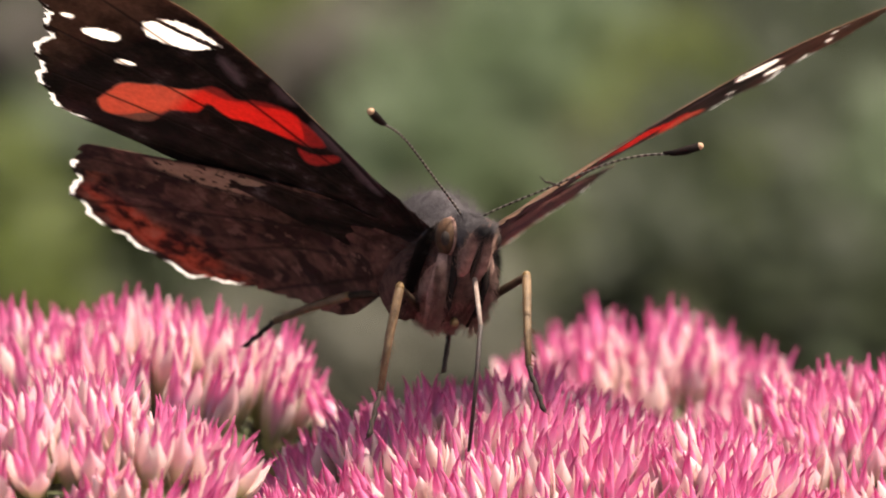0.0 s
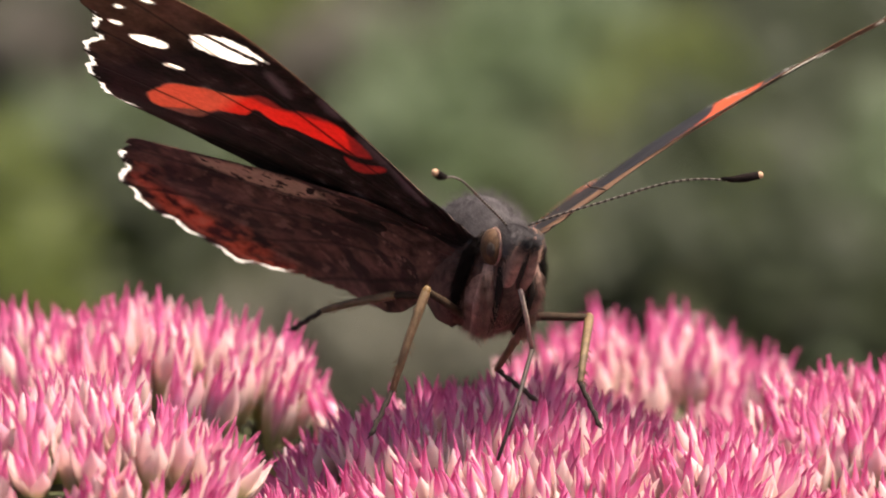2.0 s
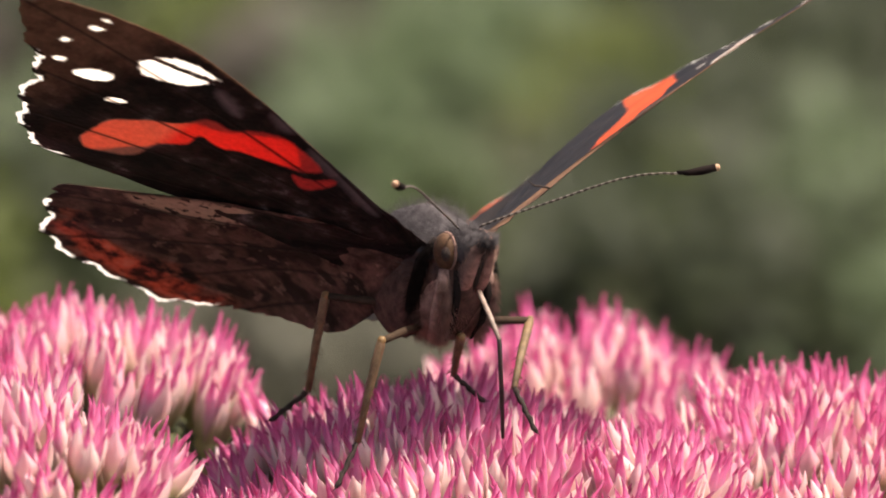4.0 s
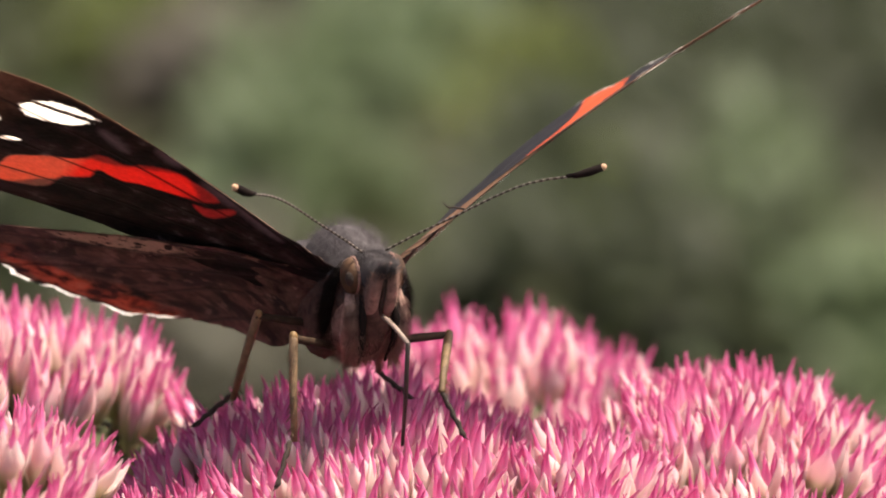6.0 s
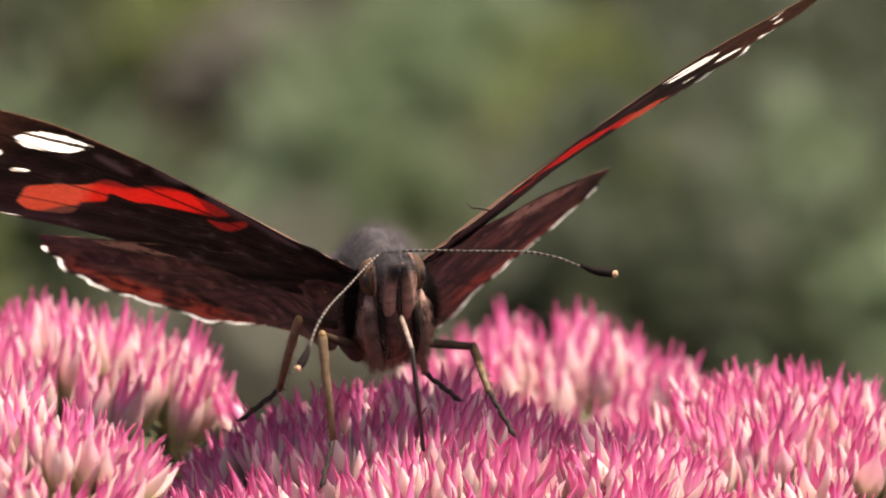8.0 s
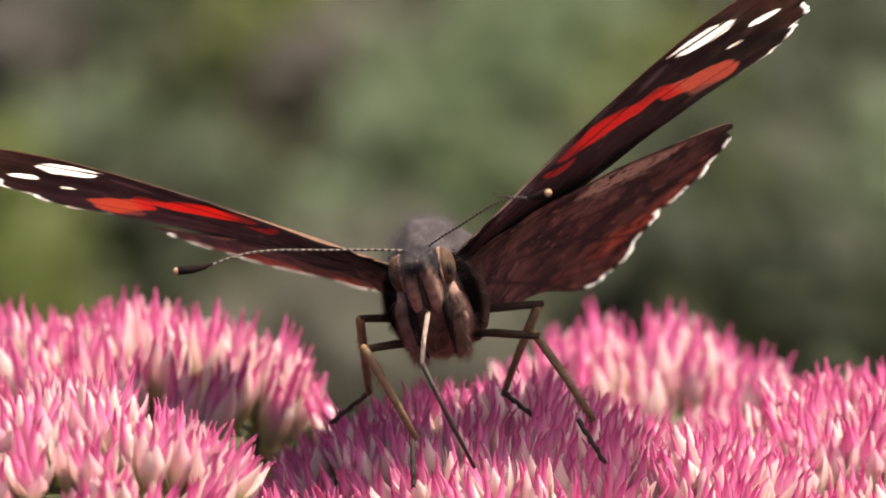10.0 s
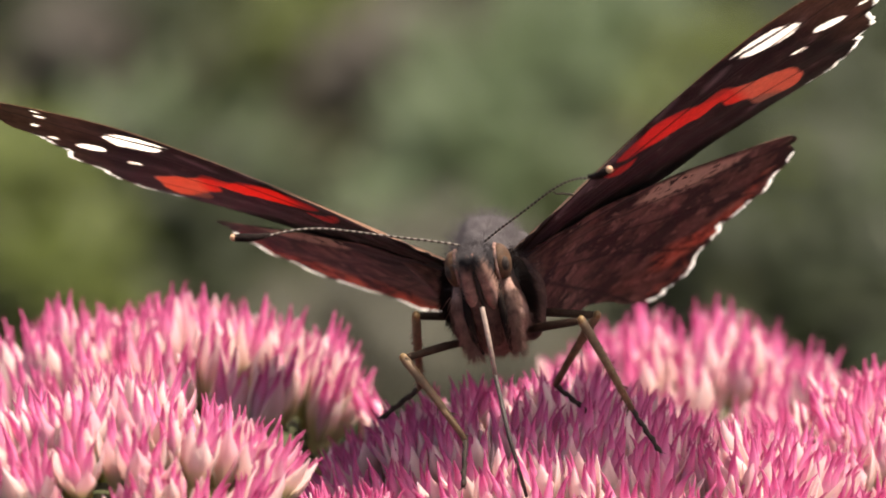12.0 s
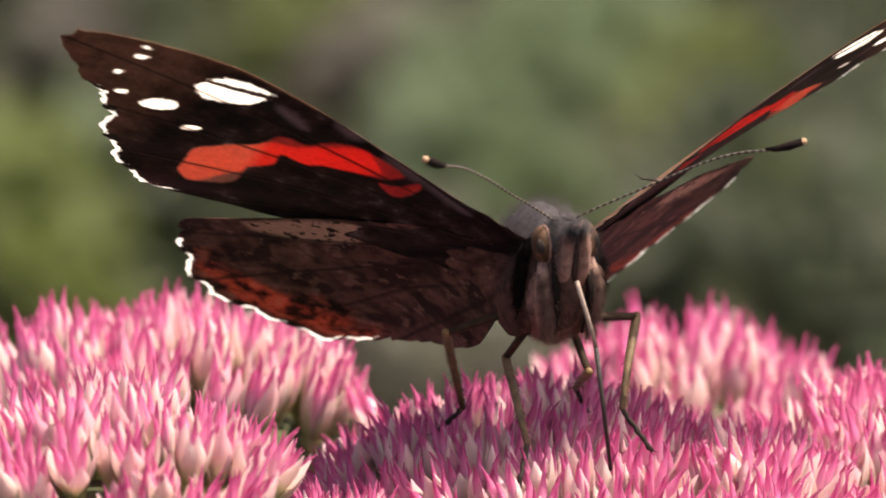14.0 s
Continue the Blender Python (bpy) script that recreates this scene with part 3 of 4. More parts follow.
FEET_MR = [(0, 5.2, -2.5, -8.1), (0.5, 5.2, -2.5, -8.1), (1, 5.2, -2.5, -8.1), (1.5, 5.2, -2.5, -7.7), (2, 8.0, -2.5, -8.9), (2.5, 8.6, -2.5, -9.4), (3, 8.6, -2.5, -9.7), (3.5, 8.4, -2.5, -9.2), (4, 8.2, -2.5, -9.2), (4.2, 8.2, -2.5, -9.3), (6.3, 8.4, -2.5, -9.4), (6.5, 8.4, -2.5, -9.4), (7, 8.3, -2.5, -9.4), (7.5, 8.4, -2.5, -9.3), (8, 8.4, -2.5, -9.2), (8.2, 8.4, -2.5, -9.3), (10.3, 8.7, -2.5, -10.1), (10.5, 8.7, -2.5, -10.1), (11, 8.8, -2.5, -10.2), (11.5, 8.8, -2.5, -10.1), (12, 8.8, -2.5, -10.2), (12.5, 8.8, -2.5, -10.2), (13, 8.8, -2.5, -10.2), (13.5, 8.8, -2.5, -10.2), (14, 8.7, -2.5, -10.3), ]
FEET_HL = [(0, -10.6, 12.0, -7.5), (0.5, -10.6, 12.0, -7.5), (1, -10.6, 12.0, -7.5), (1.5, -10.6, 12.0, -7.5), (2, -9.0, 12.0, -7.0), (2.5, -5.6, 3.5, -8.7), (3, -5.5, 3.5, -9.7), (3.5, -5.7, 3.5, -9.9), (4, -5.6, 3.5, -9.7), (4.2, -5.6, 3.5, -9.9), (6.3, -5.8, 3.5, -9.8), (6.5, -5.8, 3.5, -9.8), (7, -5.7, 3.5, -9.7), (7.5, -5.7, 3.5, -9.7), (8, -5.8, 3.5, -9.5), (8.2, -5.7, 3.5, -9.6), (10.3, -5.6, 3.5, -9.6), (10.5, -5.6, 3.5, -9.6), (11, -5.7, 3.5, -9.6), (11.5, -5.7, 3.5, -9.6), (12, -5.7, 3.5, -9.6), (12.5, -5.7, 3.5, -9.7), (13, -3.5, 3.5, -8.9), (13.5, -2.7, 3.5, -10.6), (14, -2.7, 3.5, -10.6), ]
FEET_HR = [(0, 0.0, 4.5, -7.4), (0.5, 0.0, 4.5, -7.4), (1, -0.0, 4.5, -7.6), (1.5, 5.0, 4.5, -9.0), (2, 4.9, 4.5, -8.8), (2.5, 5.8, 4.5, -8.9), (3, 5.8, 4.5, -8.9), (3.5, 5.8, 4.5, -8.9), (4, 5.7, 4.5, -8.9), (4.2, 5.8, 4.5, -8.8), (6.3, 5.8, 4.5, -8.8), (6.5, 5.8, 4.5, -8.9), (7, 5.9, 4.5, -8.9), (7.5, 5.9, 4.5, -8.8), (8, 5.8, 4.5, -8.7), (8.2, 5.9, 4.5, -8.7), (10.3, 5.3, 4.5, -9.5), (10.5, 5.3, 4.5, -9.5), (11, 5.3, 4.5, -9.5), (11.5, 5.3, 4.5, -9.5), (12, 5.3, 4.5, -9.5), (12.5, 5.3, 4.5, -9.6), (13, 5.3, 4.5, -9.6), (13.5, 5.4, 4.5, -9.6), (14, 5.4, 4.5, -9.6), ]
FEET_PR = [(0, 1.3, -3.2, -9.8), (0.5, 1.7, -3.0, -9.7), (1, 1.6, -3.0, -9.7), (1.5, 2.8, -3.8, -10.2), (2, 2.7, -3.7, -10.1), (2.5, 7.0, -3.0, -9.7), (3, 7.3, -2.9, -9.6), (3.5, 6.8, -3.0, -9.7), (4, 6.4, -2.3, -9.3), (4.2, 6.1, -2.1, -9.2), (6.3, 4.6, -2.9, -9.6), (6.5, 4.2, -3.0, -9.8), (7, 4.2, -3.2, -9.8), (7.5, 3.3, -3.0, -9.7), (8, 3.7, -3.2, -9.6), (8.2, 4.2, -3.2, -9.6), (10.3, 1.4, -4.2, -10.3), (10.5, 1.2, -5.7, -11.2), (11, 1.5, -6.0, -11.5), (11.5, 1.4, -6.1, -11.6), (12, 1.9, -6.1, -11.6), (12.5, 1.9, -6.1, -11.7), (13, 3.4, -4.1, -10.5), (13.5, 5.9, -5.0, -11.0), (14, 6.5, -5.0, -11.1), ]
KNEE_ML = [(0, -0.10, -0.54, 0.84), (0.5, -0.05, -0.43, 0.90), (1, -0.12, -0.40, 0.91), (1.5, -0.18, -0.42, 0.89), (2, -0.23, -0.47, 0.85), (2.5, -0.30, -0.51, 0.81), (3, -0.10, -0.81, 0.57), (3.5, -0.00, -0.72, 0.70), (4, -0.28, -0.73, 0.63), (4.2, -0.26, -0.66, 0.70), (6.3, -0.46, -0.49, 0.74), (6.5, -0.37, -0.61, 0.70), (7, -0.39, -0.63, 0.67), (7.5, -0.47, -0.57, 0.68), (8, -0.47, -0.51, 0.72), (8.2, -0.35, -0.50, 0.79), (10.3, -0.83, -0.42, 0.37), (10.5, -0.82, -0.36, 0.45), (11, -1.00, 0.01, -0.03), (11.5, -1.00, 0.00, -0.02), (12, -0.96, -0.19, 0.22), (12.5, -0.96, -0.19, 0.23), (13, -0.87, 0.50, -0.04), (13.5, -0.48, 0.87, -0.14), (14, -0.37, 0.93, -0.08)]
KNEE_MR = [(0, 0.58, 0.05, 0.81), (0.5, 0.65, 0.21, 0.73), (1, 0.78, 0.33, 0.54), (1.5, 0.81, 0.34, 0.47), (2, 0.80, 0.57, 0.17), (2.5, 0.76, 0.65, 0.02), (3, 0.82, 0.56, 0.13), (3.5, 0.81, 0.58, 0.10), (4, 0.73, 0.68, 0.03), (4.2, 0.76, 0.65, 0.06), (6.3, 0.69, 0.72, 0.09), (6.5, 0.58, 0.81, 0.09), (7, 0.58, 0.81, 0.08), (7.5, 0.58, 0.82, 0.00), (8, 0.55, 0.83, -0.06), (8.2, 0.64, 0.77, 0.03), (10.3, 0.26, -0.57, 0.78), (10.5, 0.06, -0.67, 0.74), (11, 0.08, -0.61, 0.79), (11.5, 0.14, -0.55, 0.82), (12, 0.29, -0.57, 0.77), (12.5, 0.26, -0.57, 0.78), (13, 0.46, -0.64, 0.62), (13.5, 0.59, -0.65, 0.47), (14, 0.60, 0.78, 0.19)]
KNEE_HL = [(0, -0.34, -0.00, 0.94), (0.5, -0.46, -0.23, 0.86), (1, -0.55, -0.43, 0.71), (1.5, -0.44, -0.25, 0.86), (2, -0.48, -0.30, 0.82), (2.5, -0.60, -0.28, 0.75), (3, -0.62, 0.03, 0.79), (3.5, -0.58, -0.31, 0.75), (4, -0.68, -0.06, 0.73), (4.2, -0.65, -0.10, 0.76), (6.3, -0.51, -0.58, 0.63), (6.5, -0.56, -0.60, 0.58), (7, -0.60, -0.51, 0.61), (7.5, -0.60, -0.53, 0.60), (8, -0.50, -0.69, 0.52), (8.2, -0.47, -0.61, 0.64), (10.3, -0.65, -0.69, 0.33), (10.5, -0.59, -0.71, 0.39), (11, -0.51, -0.76, 0.41), (11.5, -0.58, -0.68, 0.45), (12, -0.61, -0.67, 0.41), (12.5, -0.61, -0.68, 0.41), (13, -0.72, -0.64, 0.26), (13.5, -0.92, -0.34, 0.21), (14, -0.92, -0.33, 0.21)]
KNEE_HR = [(0, 0.11, -0.92, -0.38), (0.5, 0.11, -0.99, -0.13), (1, 0.10, -1.00, -0.02), (1.5, 0.64, -0.63, 0.44), (2, 0.45, -0.89, 0.02), (2.5, 0.19, -0.98, -0.06), (3, 0.15, -0.98, -0.13), (3.5, 0.18, -0.98, -0.04), (4, 0.21, -0.97, -0.10), (4.2, 0.17, -0.98, -0.10), (6.3, 0.23, -0.97, -0.07), (6.5, 0.32, -0.94, -0.12), (7, 0.24, -0.96, -0.16), (7.5, 0.21, -0.97, -0.12), (8, 0.25, -0.96, -0.10), (8.2, 0.27, -0.96, -0.05), (10.3, 0.87, -0.05, 0.49), (10.5, 0.84, -0.11, 0.54), (11, 0.80, -0.43, 0.42), (11.5, 0.80, -0.43, 0.41), (12, 0.85, -0.45, 0.28), (12.5, 0.80, -0.54, 0.25), (13, 0.64, 0.66, 0.39), (13.5, 0.39, -0.86, -0.32), (14, 0.28, -0.88, -0.38)]
KNEE_PR = [(0, 0.19, -0.91, 0.38), (0.5, 0.03, 0.90, -0.44), (1, 0.14, 0.89, -0.44), (1.5, 0.20, 0.90, -0.38), (2, 0.43, 0.84, -0.32), (2.5, 0.79, -0.60, 0.12), (3, 0.61, -0.79, 0.05), (3.5, 0.35, -0.92, 0.15), (4, 0.23, -0.97, -0.01), (4.2, 0.15, -0.99, -0.05), (6.3, 0.26, -0.96, 0.09), (6.5, 0.16, -0.99, 0.03), (7, 0.11, -0.99, 0.04), (7.5, 0.09, -1.00, 0.04), (8, 0.09, -0.99, 0.09), (8.2, 0.04, -0.99, 0.14), (10.3, -0.45, -0.89, 0.00), (10.5, -0.69, -0.72, 0.05), (11, -0.29, 0.82, -0.49), (11.5, -0.13, 0.89, -0.44), (12, -0.24, 0.90, -0.36), (12.5, -0.05, 0.94, -0.34), (13, 0.20, -0.98, 0.01), (13.5, 0.27, -0.96, 0.04), (14, 0.77, -0.63, 0.11)]
# how far each forewing and hindwing is twisted, raised and swept at its hinge, in degrees
TWIST_R = [(0, -1.1, -2.3, 1.2), (3, -1.2, -1.9, -2.5), (4, 0.5, -2.5, -1.8), (7, 2.6, -1.9, -2.2), (8, 3.0, -2.1, -0.7), (10.5, -0.4, -1.2, -3.6), (11, 0.9, -1.9, -1.5), (12, 0.9, -2.2, -1.5), (13, 2.6, -2.6, -1.9), (14, 3.5, -2.7, -2.1)]
TWIST_L = [(0, -5.2, 2.9, -0.9), (3, -1.0, 2.6, 0.4), (4, -5.2, 1.9, 0.3), (8, -4.8, 1.8, 0.6), (10.3, -1.4, 1.8, 0.5), (11.5, -1.2, 1.8, 0.5), (12, -1.8, 2.1, 0.5), (13, -3.9, 1.9, 0.3), (14, -3.8, 1.8, 0.1)]
TWIST_HR = [(0, -3.0, -3.2, 1.0), (2, -1.5, -2.0, 1.4), (3, 0.2, -0.5, 1.8), (7, -2.4, -1.8, 2.5), (8, -2.2, -1.2, 2.8), (10.5, -0.6, -0.5, -0.3), (12, -0.6, -0.9, 1.3), (13, -0.8, -0.8, -0.2), (14, 0.4, 0.0, -1.2)]
TWIST_HL = [(0, 0.6, -2.0, 0.0), (4, 1.3, -3.4, -0.1), (8, 2.4, -3.5, -0.8), (10.3, 4.0, -2.0, -0.8), (11.5, 4.0, -2.0, -0.8), (12, 0.7, -0.7, -0.5), (13, 1.0, -1.5, -1.0), (14, 0.0, -2.4, -0.1)]
HINGE = 2.24


def body_turn(yaw, pitch, roll):
    return Matrix.Rotation(radians(yaw), 4, "Z") @ Matrix.Rotation(-radians(pitch), 4, "X") @ Matrix.Rotation(-radians(roll), 4, "Y")


def inside(pts, poly):
    """Signed distance of many points to a closed polygon, positive inside."""
    p, q = np.asarray(pts), np.asarray(poly, float)
    a, b = q, np.roll(q, -1, 0)
    d = np.full(len(p), 1e9)
    odd = np.zeros(len(p), bool)
    for s, e in zip(a, b):
        k = e - s
        h = np.clip(((p - s) @ k) / max(k @ k, 1e-9), 0, 1)
        d = np.minimum(d, np.hypot(*(p - s - h[:, None] * k).T))
        with np.errstate(divide="ignore", invalid="ignore"):
            cross = (s[1] > p[:, 1]) != (e[1] > p[:, 1])
            odd ^= cross & (p[:, 0] < (e[0] - s[0]) * (p[:, 1] - s[1]) / (e[1] - s[1] + 1e-12) + s[0])
    return np.where(odd, d, -d)


def smooth_line(points, steps=12):
    """A Catmull-Rom line through a few control points."""
    p = [np.array(points[0])] + [np.array(x, float) for x in points] + [np.array(points[-1])]
    out = []
    for i in range(1, len(p) - 2):
        for k in range(steps):
            s = k / steps
            out.append(0.5 * (2 * p[i] + (p[i + 1] - p[i - 1]) * s + (2 * p[i - 1] - 5 * p[i] + 4 * p[i + 1] - p[i + 2]) * s ** 2 + (3 * p[i] - p[i - 1] - 3 * p[i + 1] + p[i + 2]) * s ** 3))
    out.append(p[-2])
    return np.array(out)


FORE_EDGE = [(-1.2, 0.6), (3.2, 1.8), (8.0, 3.5), (11.0, 4.8), (14.3, 5.95), (16.4, 6.5), (18.9, 6.7), (21.4, 6.6), (23.3, 6.2), (24.4, 5.6), (24.7, 4.3), (23.7, 2.4), (22.5, 1.0), (21.7, -0.1), (21.2, -1.6), (20.8, -3.6), (20.0, -5.5),
             (18.9, -7.2), (17.9, -8.2), (16.6, -8.6), (12.9, -7.8), (7.0, -6.2), (-0.8, -4.0)]
HIND_EDGE_WORN = [(-0.6, -0.5), (5.0, -2.2), (10.2, -6.0), (13.7, -9.2), (14.9, -11.2), (14.4, -13.0), (13.0, -15.2), (11.4, -16.6), (9.9, -16.6), (8.8, -17.6), (7.1, -19.8), (5.2, -21.2), (3.6, -21.0), (2.6, -18.6), (1.6, -15.6),
                  (0.0, -13.0), (-0.9, -9.0), (-1.0, -3.0)]
HIND_EDGE = [(-0.6, -0.5), (5.0, -2.2), (10.1, -6.1), (13.9, -9.4), (15.1, -10.9), (14.7, -12.9), (13.8, -15.5), (12.7, -17.8), (10.6, -18.6), (8.4, -18.9), (5.6, -19.3), (4.2, -18.2), (2.8, -16.9), (1.6, -15.6), (0.5, -13.8),
             (-0.6, -11.0), (-1.2, -8.0), (-1.0, -3.0)]
RED_UNDER = [(16.5, -5.4), (16.3, -2.7), (15.5, -1.6), (13.8, -0.2), (12.7, 1.5), (11.4, 1.5), (10.4, 2.5), (9.2, 3.0), (7.8, 2.6), (6.4, 1.9), (7.3, 0.9), (10.0, 0.2), (11.0, -0.5), (12.3, -0.2), (12.4, -1.5),
             (13.5, -2.7), (13.6, -4.6), (14.4, -5.6), (15.8, -6.3)]
RED_UPPER = [(16.9, -8.6), (18.5, -7.4), (18.2, -5.2), (16.5, -2.6), (13.0, 0.8), (11.8, 1.0), (8.7, 3.3), (7.3, 1.4), (9.7, -1.0), (12.1, -2.4), (13.6, -3.4), (15.2, -5.9)]
TAIL = [(7.3, 0.5), (6.5, 0.6), (5.5, 1.7), (5.4, 1.0), (6.1, -0.2), (6.8, -0.1)]
BAR = [(17.9, 3.5), (17.5, 4.6), (16.6, 5.4), (15.4, 5.5), (14.0, 5.1), (14.5, 4.2), (15.0, 3.4), (16.2, 2.8), (17.3, 2.7)]
RED_HIND = [(12.6, -16.6), (11.6, -15.0), (9.0, -15.2), (6.6, -14.2), (4.8, -14.6), (4.4, -16.6), (5.5, -18.2), (8.0, -18.2), (10.4, -17.9)]
RED_HIND_UPPER = [(13.6, -15.6), (12.2, -14.2), (9.0, -15.6), (5.5, -16.0), (2.2, -14.8), (2.0, -16.4), (5.6, -18.6), (10.0, -18.0)]
PALE = [(12.4, -8.6), (9.4, -5.7), (7.4, -4.4), (6.0, -4.9), (7.0, -7.0), (9.6, -8.8), (11.6, -9.3)]


def spot(u, v, a, b, turn):
    c, s = math.cos(radians(turn)), math.sin(radians(turn))
    return [(u + a * math.cos(w) * c - b * math.sin(w) * s, v + a * math.cos(w) * s + b * math.sin(w) * c) for w in np.linspace(0, 2 * math.pi, 13)[:-1]]


SPOTS = [BAR, spot(19.0, 0.9, 1.1, 0.58, -35), spot(17.0, -0.6, 0.62, 0.27, -35), spot(21.0, 1.1, 0.42, 0.24, -35), spot(21.6, 2.9, 0.32, 0.22, -30), spot(20.9, 4.9, 0.45, 0.24, -30), spot(20.9, 6.0, 0.3, 0.16, -20)]



def wing_mesh(name, edge, base, hind, side):
    """A wing as two skins with a closed rim, pleated along its veins; fields on its points carry the pattern."""
    line = smooth_line(edge, 18)
    total = len(line)
    outer = np.linspace(0, 1, total)
    lo, hi = (0.42, 0.86) if not hind else (0.27, 0.80)
    wave = np.where((outer > lo) & (outer < hi), np.abs(np.sin((outer - lo) / (hi - lo) * math.pi * (6 if not hind else 7))), 0.6)
    away = line - np.array(base)
    line = line + away / np.maximum(np.hypot(*away.T), 1)[:, None] * ((wave - 0.6) * (0.45 if not hind else 0.62))[:, None]
    worn = 0.16 * np.sin(211 * outer + side) * np.sin(67 * outer) + (0.30 * np.sin(139 * outer) * np.sin(53 * outer + side) * (outer > 0.66) if hind else 0)
    line = line + away / np.maximum(np.hypot(*away.T), 1)[:, None] * (worn * np.clip((outer - 0.2) * 5, 0, 1))[:, None]
    rings = 80
    uv, rr, ss = [], [], []
    for n in range(rings + 1):
        r = (n / rings) ** 0.8
        uv.append(np.array(base) + r * (line - np.array(base)))
        rr.append(np.full(total, r))
        ss.append(outer)
    uv, rr, ss = np.concatenate(uv), np.concatenate(rr), np.concatenate(ss)
    # veins fan out from the foot of the wing
    fan = np.arctan2(uv[:, 1] - base[1], uv[:, 0] - base[0])
    a0, a1 = np.arctan2(*(line[8] - base)[::-1]), np.arctan2(*(line[-10] - base)[::-1])
    phase = (fan - a0) / (a1 - a0) * (8 if not hind else 7)
    near = np.abs(phase - np.round(phase)) * np.hypot(*(uv - base).T) * abs(a1 - a0) / 8
    vein = np.clip(1 - near / 0.17, 0, 1) * np.clip(rr * 3, 0, 1)
    lift = 0.05 * np.cos(phase * 2 * math.pi) * rr + 0.16 * np.sin(math.pi * np.clip(rr, 0, 1)) * (1 - 0.6 * ss)
    u, v = uv[:, 0], uv[:, 1]
    if not hind:
        # the forewing is arched along its span and hollow from front to back
        lift = lift - 0.0027 * u * u - 0.0007 * u * v + 0.0108 * v * v - 0.0003 * u * v * v - 0.012 * np.clip(10 - u, 0, 10) * np.clip(-v, 0, 8)
    if hind:
        lift = lift - (0.20 if side < 0 else 0.10) * np.clip(3.5 - uv[:, 0], 0, 5) ** 1.5 * np.clip((-0.8 - uv[:, 1]) / 3, 0, 1) * np.clip((uv[:, 1] + 18.0) / 8, 0.1, 1)
    count = len(uv)
    verts, faces, slots = [], [], []
    for k, z in ((0, -0.045), (1, 0.045)):
        thickness = z * (1.4 - rr)
        verts += [(side * u * U, -v * U, w * U) for (u, v), w in zip(uv, lift + thickness)]
    for k in (0, 1):
        for n in range(rings):
            for i in range(total - 1):
                a = k * count + n * total + i
                q = (a, a + 1, a + total + 1, a + total)
                faces.append(q if (k == 0) == (side > 0) else tuple(reversed(q)))
                slots.append(k)
    rim = [rings * total + i for i in range(total)]
    for i in range(total - 1):
        faces.append((rim[i], rim[i + 1], rim[i + 1] + count, rim[i] + count))
        slots.append(0)
    me = mesh_of(name, verts, faces, [UNDER_HIND if hind else UNDER_FORE, UPPER_HIND if hind else UPPER_FORE], slots)
    rim_gap = (1 - rr) * np.hypot(*(np.tile(line, (rings + 1, 1)) - base).T)
    dash = np.sin((ss - lo) / (hi - lo) * math.pi * (12 if not hind else 14)) + 0.6
    on = (ss > lo + 0.03) & (ss < (hi - 0.10 if hind else hi)) & (hind | (uv[:, 1] < 1.2))
    to_edge = inside(uv, line[::4])
    fringe = np.where(on, np.minimum((0.30 if hind else 0.30) - to_edge, dash * 0.6 + 0.12), -1.0)
    vein = np.maximum(vein, np.where(on & (dash < -0.1) & (rim_gap < 0.7), 1.0, 0.0))
    margin = np.where((ss > lo + 0.05) & (ss < hi - 0.12), 0.75 - np.abs(rim_gap - 1.35), -2.0)
    none = np.full(count, -9.0)
    if hind:
        under = {"red": np.maximum(inside(uv, RED_HIND), margin) - (0.0 if side < 0 else 0.45), "pale": inside(uv, PALE), "white": none, "brown": none}
        upper = {"red": inside(uv, RED_HIND_UPPER), "pale": none, "white": none, "brown": none}
        costa = none
    else:
        cut = np.abs(uv[:, 1] - 4.75 + 0.10 * (uv[:, 0] - 14.5)) - 0.21
        white = np.max([np.minimum(inside(uv, BAR), cut)] + [inside(uv, s) for s in SPOTS[1:]], axis=0)
        under = {"red": np.maximum(inside(uv, smooth_line(RED_UNDER + RED_UNDER[:1], 4)), inside(uv, smooth_line(TAIL + TAIL[:1], 4))), "white": white, "brown": np.minimum(u - 18.6, 4.0) + 0.3 * v - 0.6, "pale": np.maximum.reduce([inside(uv, spot(12.8, 3.6, 1.1, 0.3, 35)), inside(uv, spot(6.4, 2.5, 1.3, 0.25, 22)), inside(uv, spot(9.9, 4.0, 0.8, 0.22, 26)), inside(uv, spot(3.8, 1.4, 1.5, 0.22, 22)), inside(uv, spot(22.0, 1.3, 1.0, 0.5, 55))])}
        upper = {"red": inside(uv, RED_UPPER), "white": np.max([inside(uv, s) for s in SPOTS], axis=0), "brown": np.where((u < 12) & (v > 0), 1.3 - 0.05 * u - to_edge, -9.0), "pale": none}
        costa = np.where((ss < 0.40) & (v > 0) & (u > 10.5), 0.02 + 0.18 * np.clip((u - 11) / 3, 0, 1) - to_edge, -9.0)
    for key in under:
        floats(me, key, np.concatenate([under[key], upper[key]]))
    floats(me, "fringe", np.tile(fringe, 2))
    floats(me, "costa", np.tile(costa, 2))
    floats(me, "vein", np.tile(vein, 2))
    floats(me, "outward", np.tile(uv[:, 0] / 25, 2))
    return me


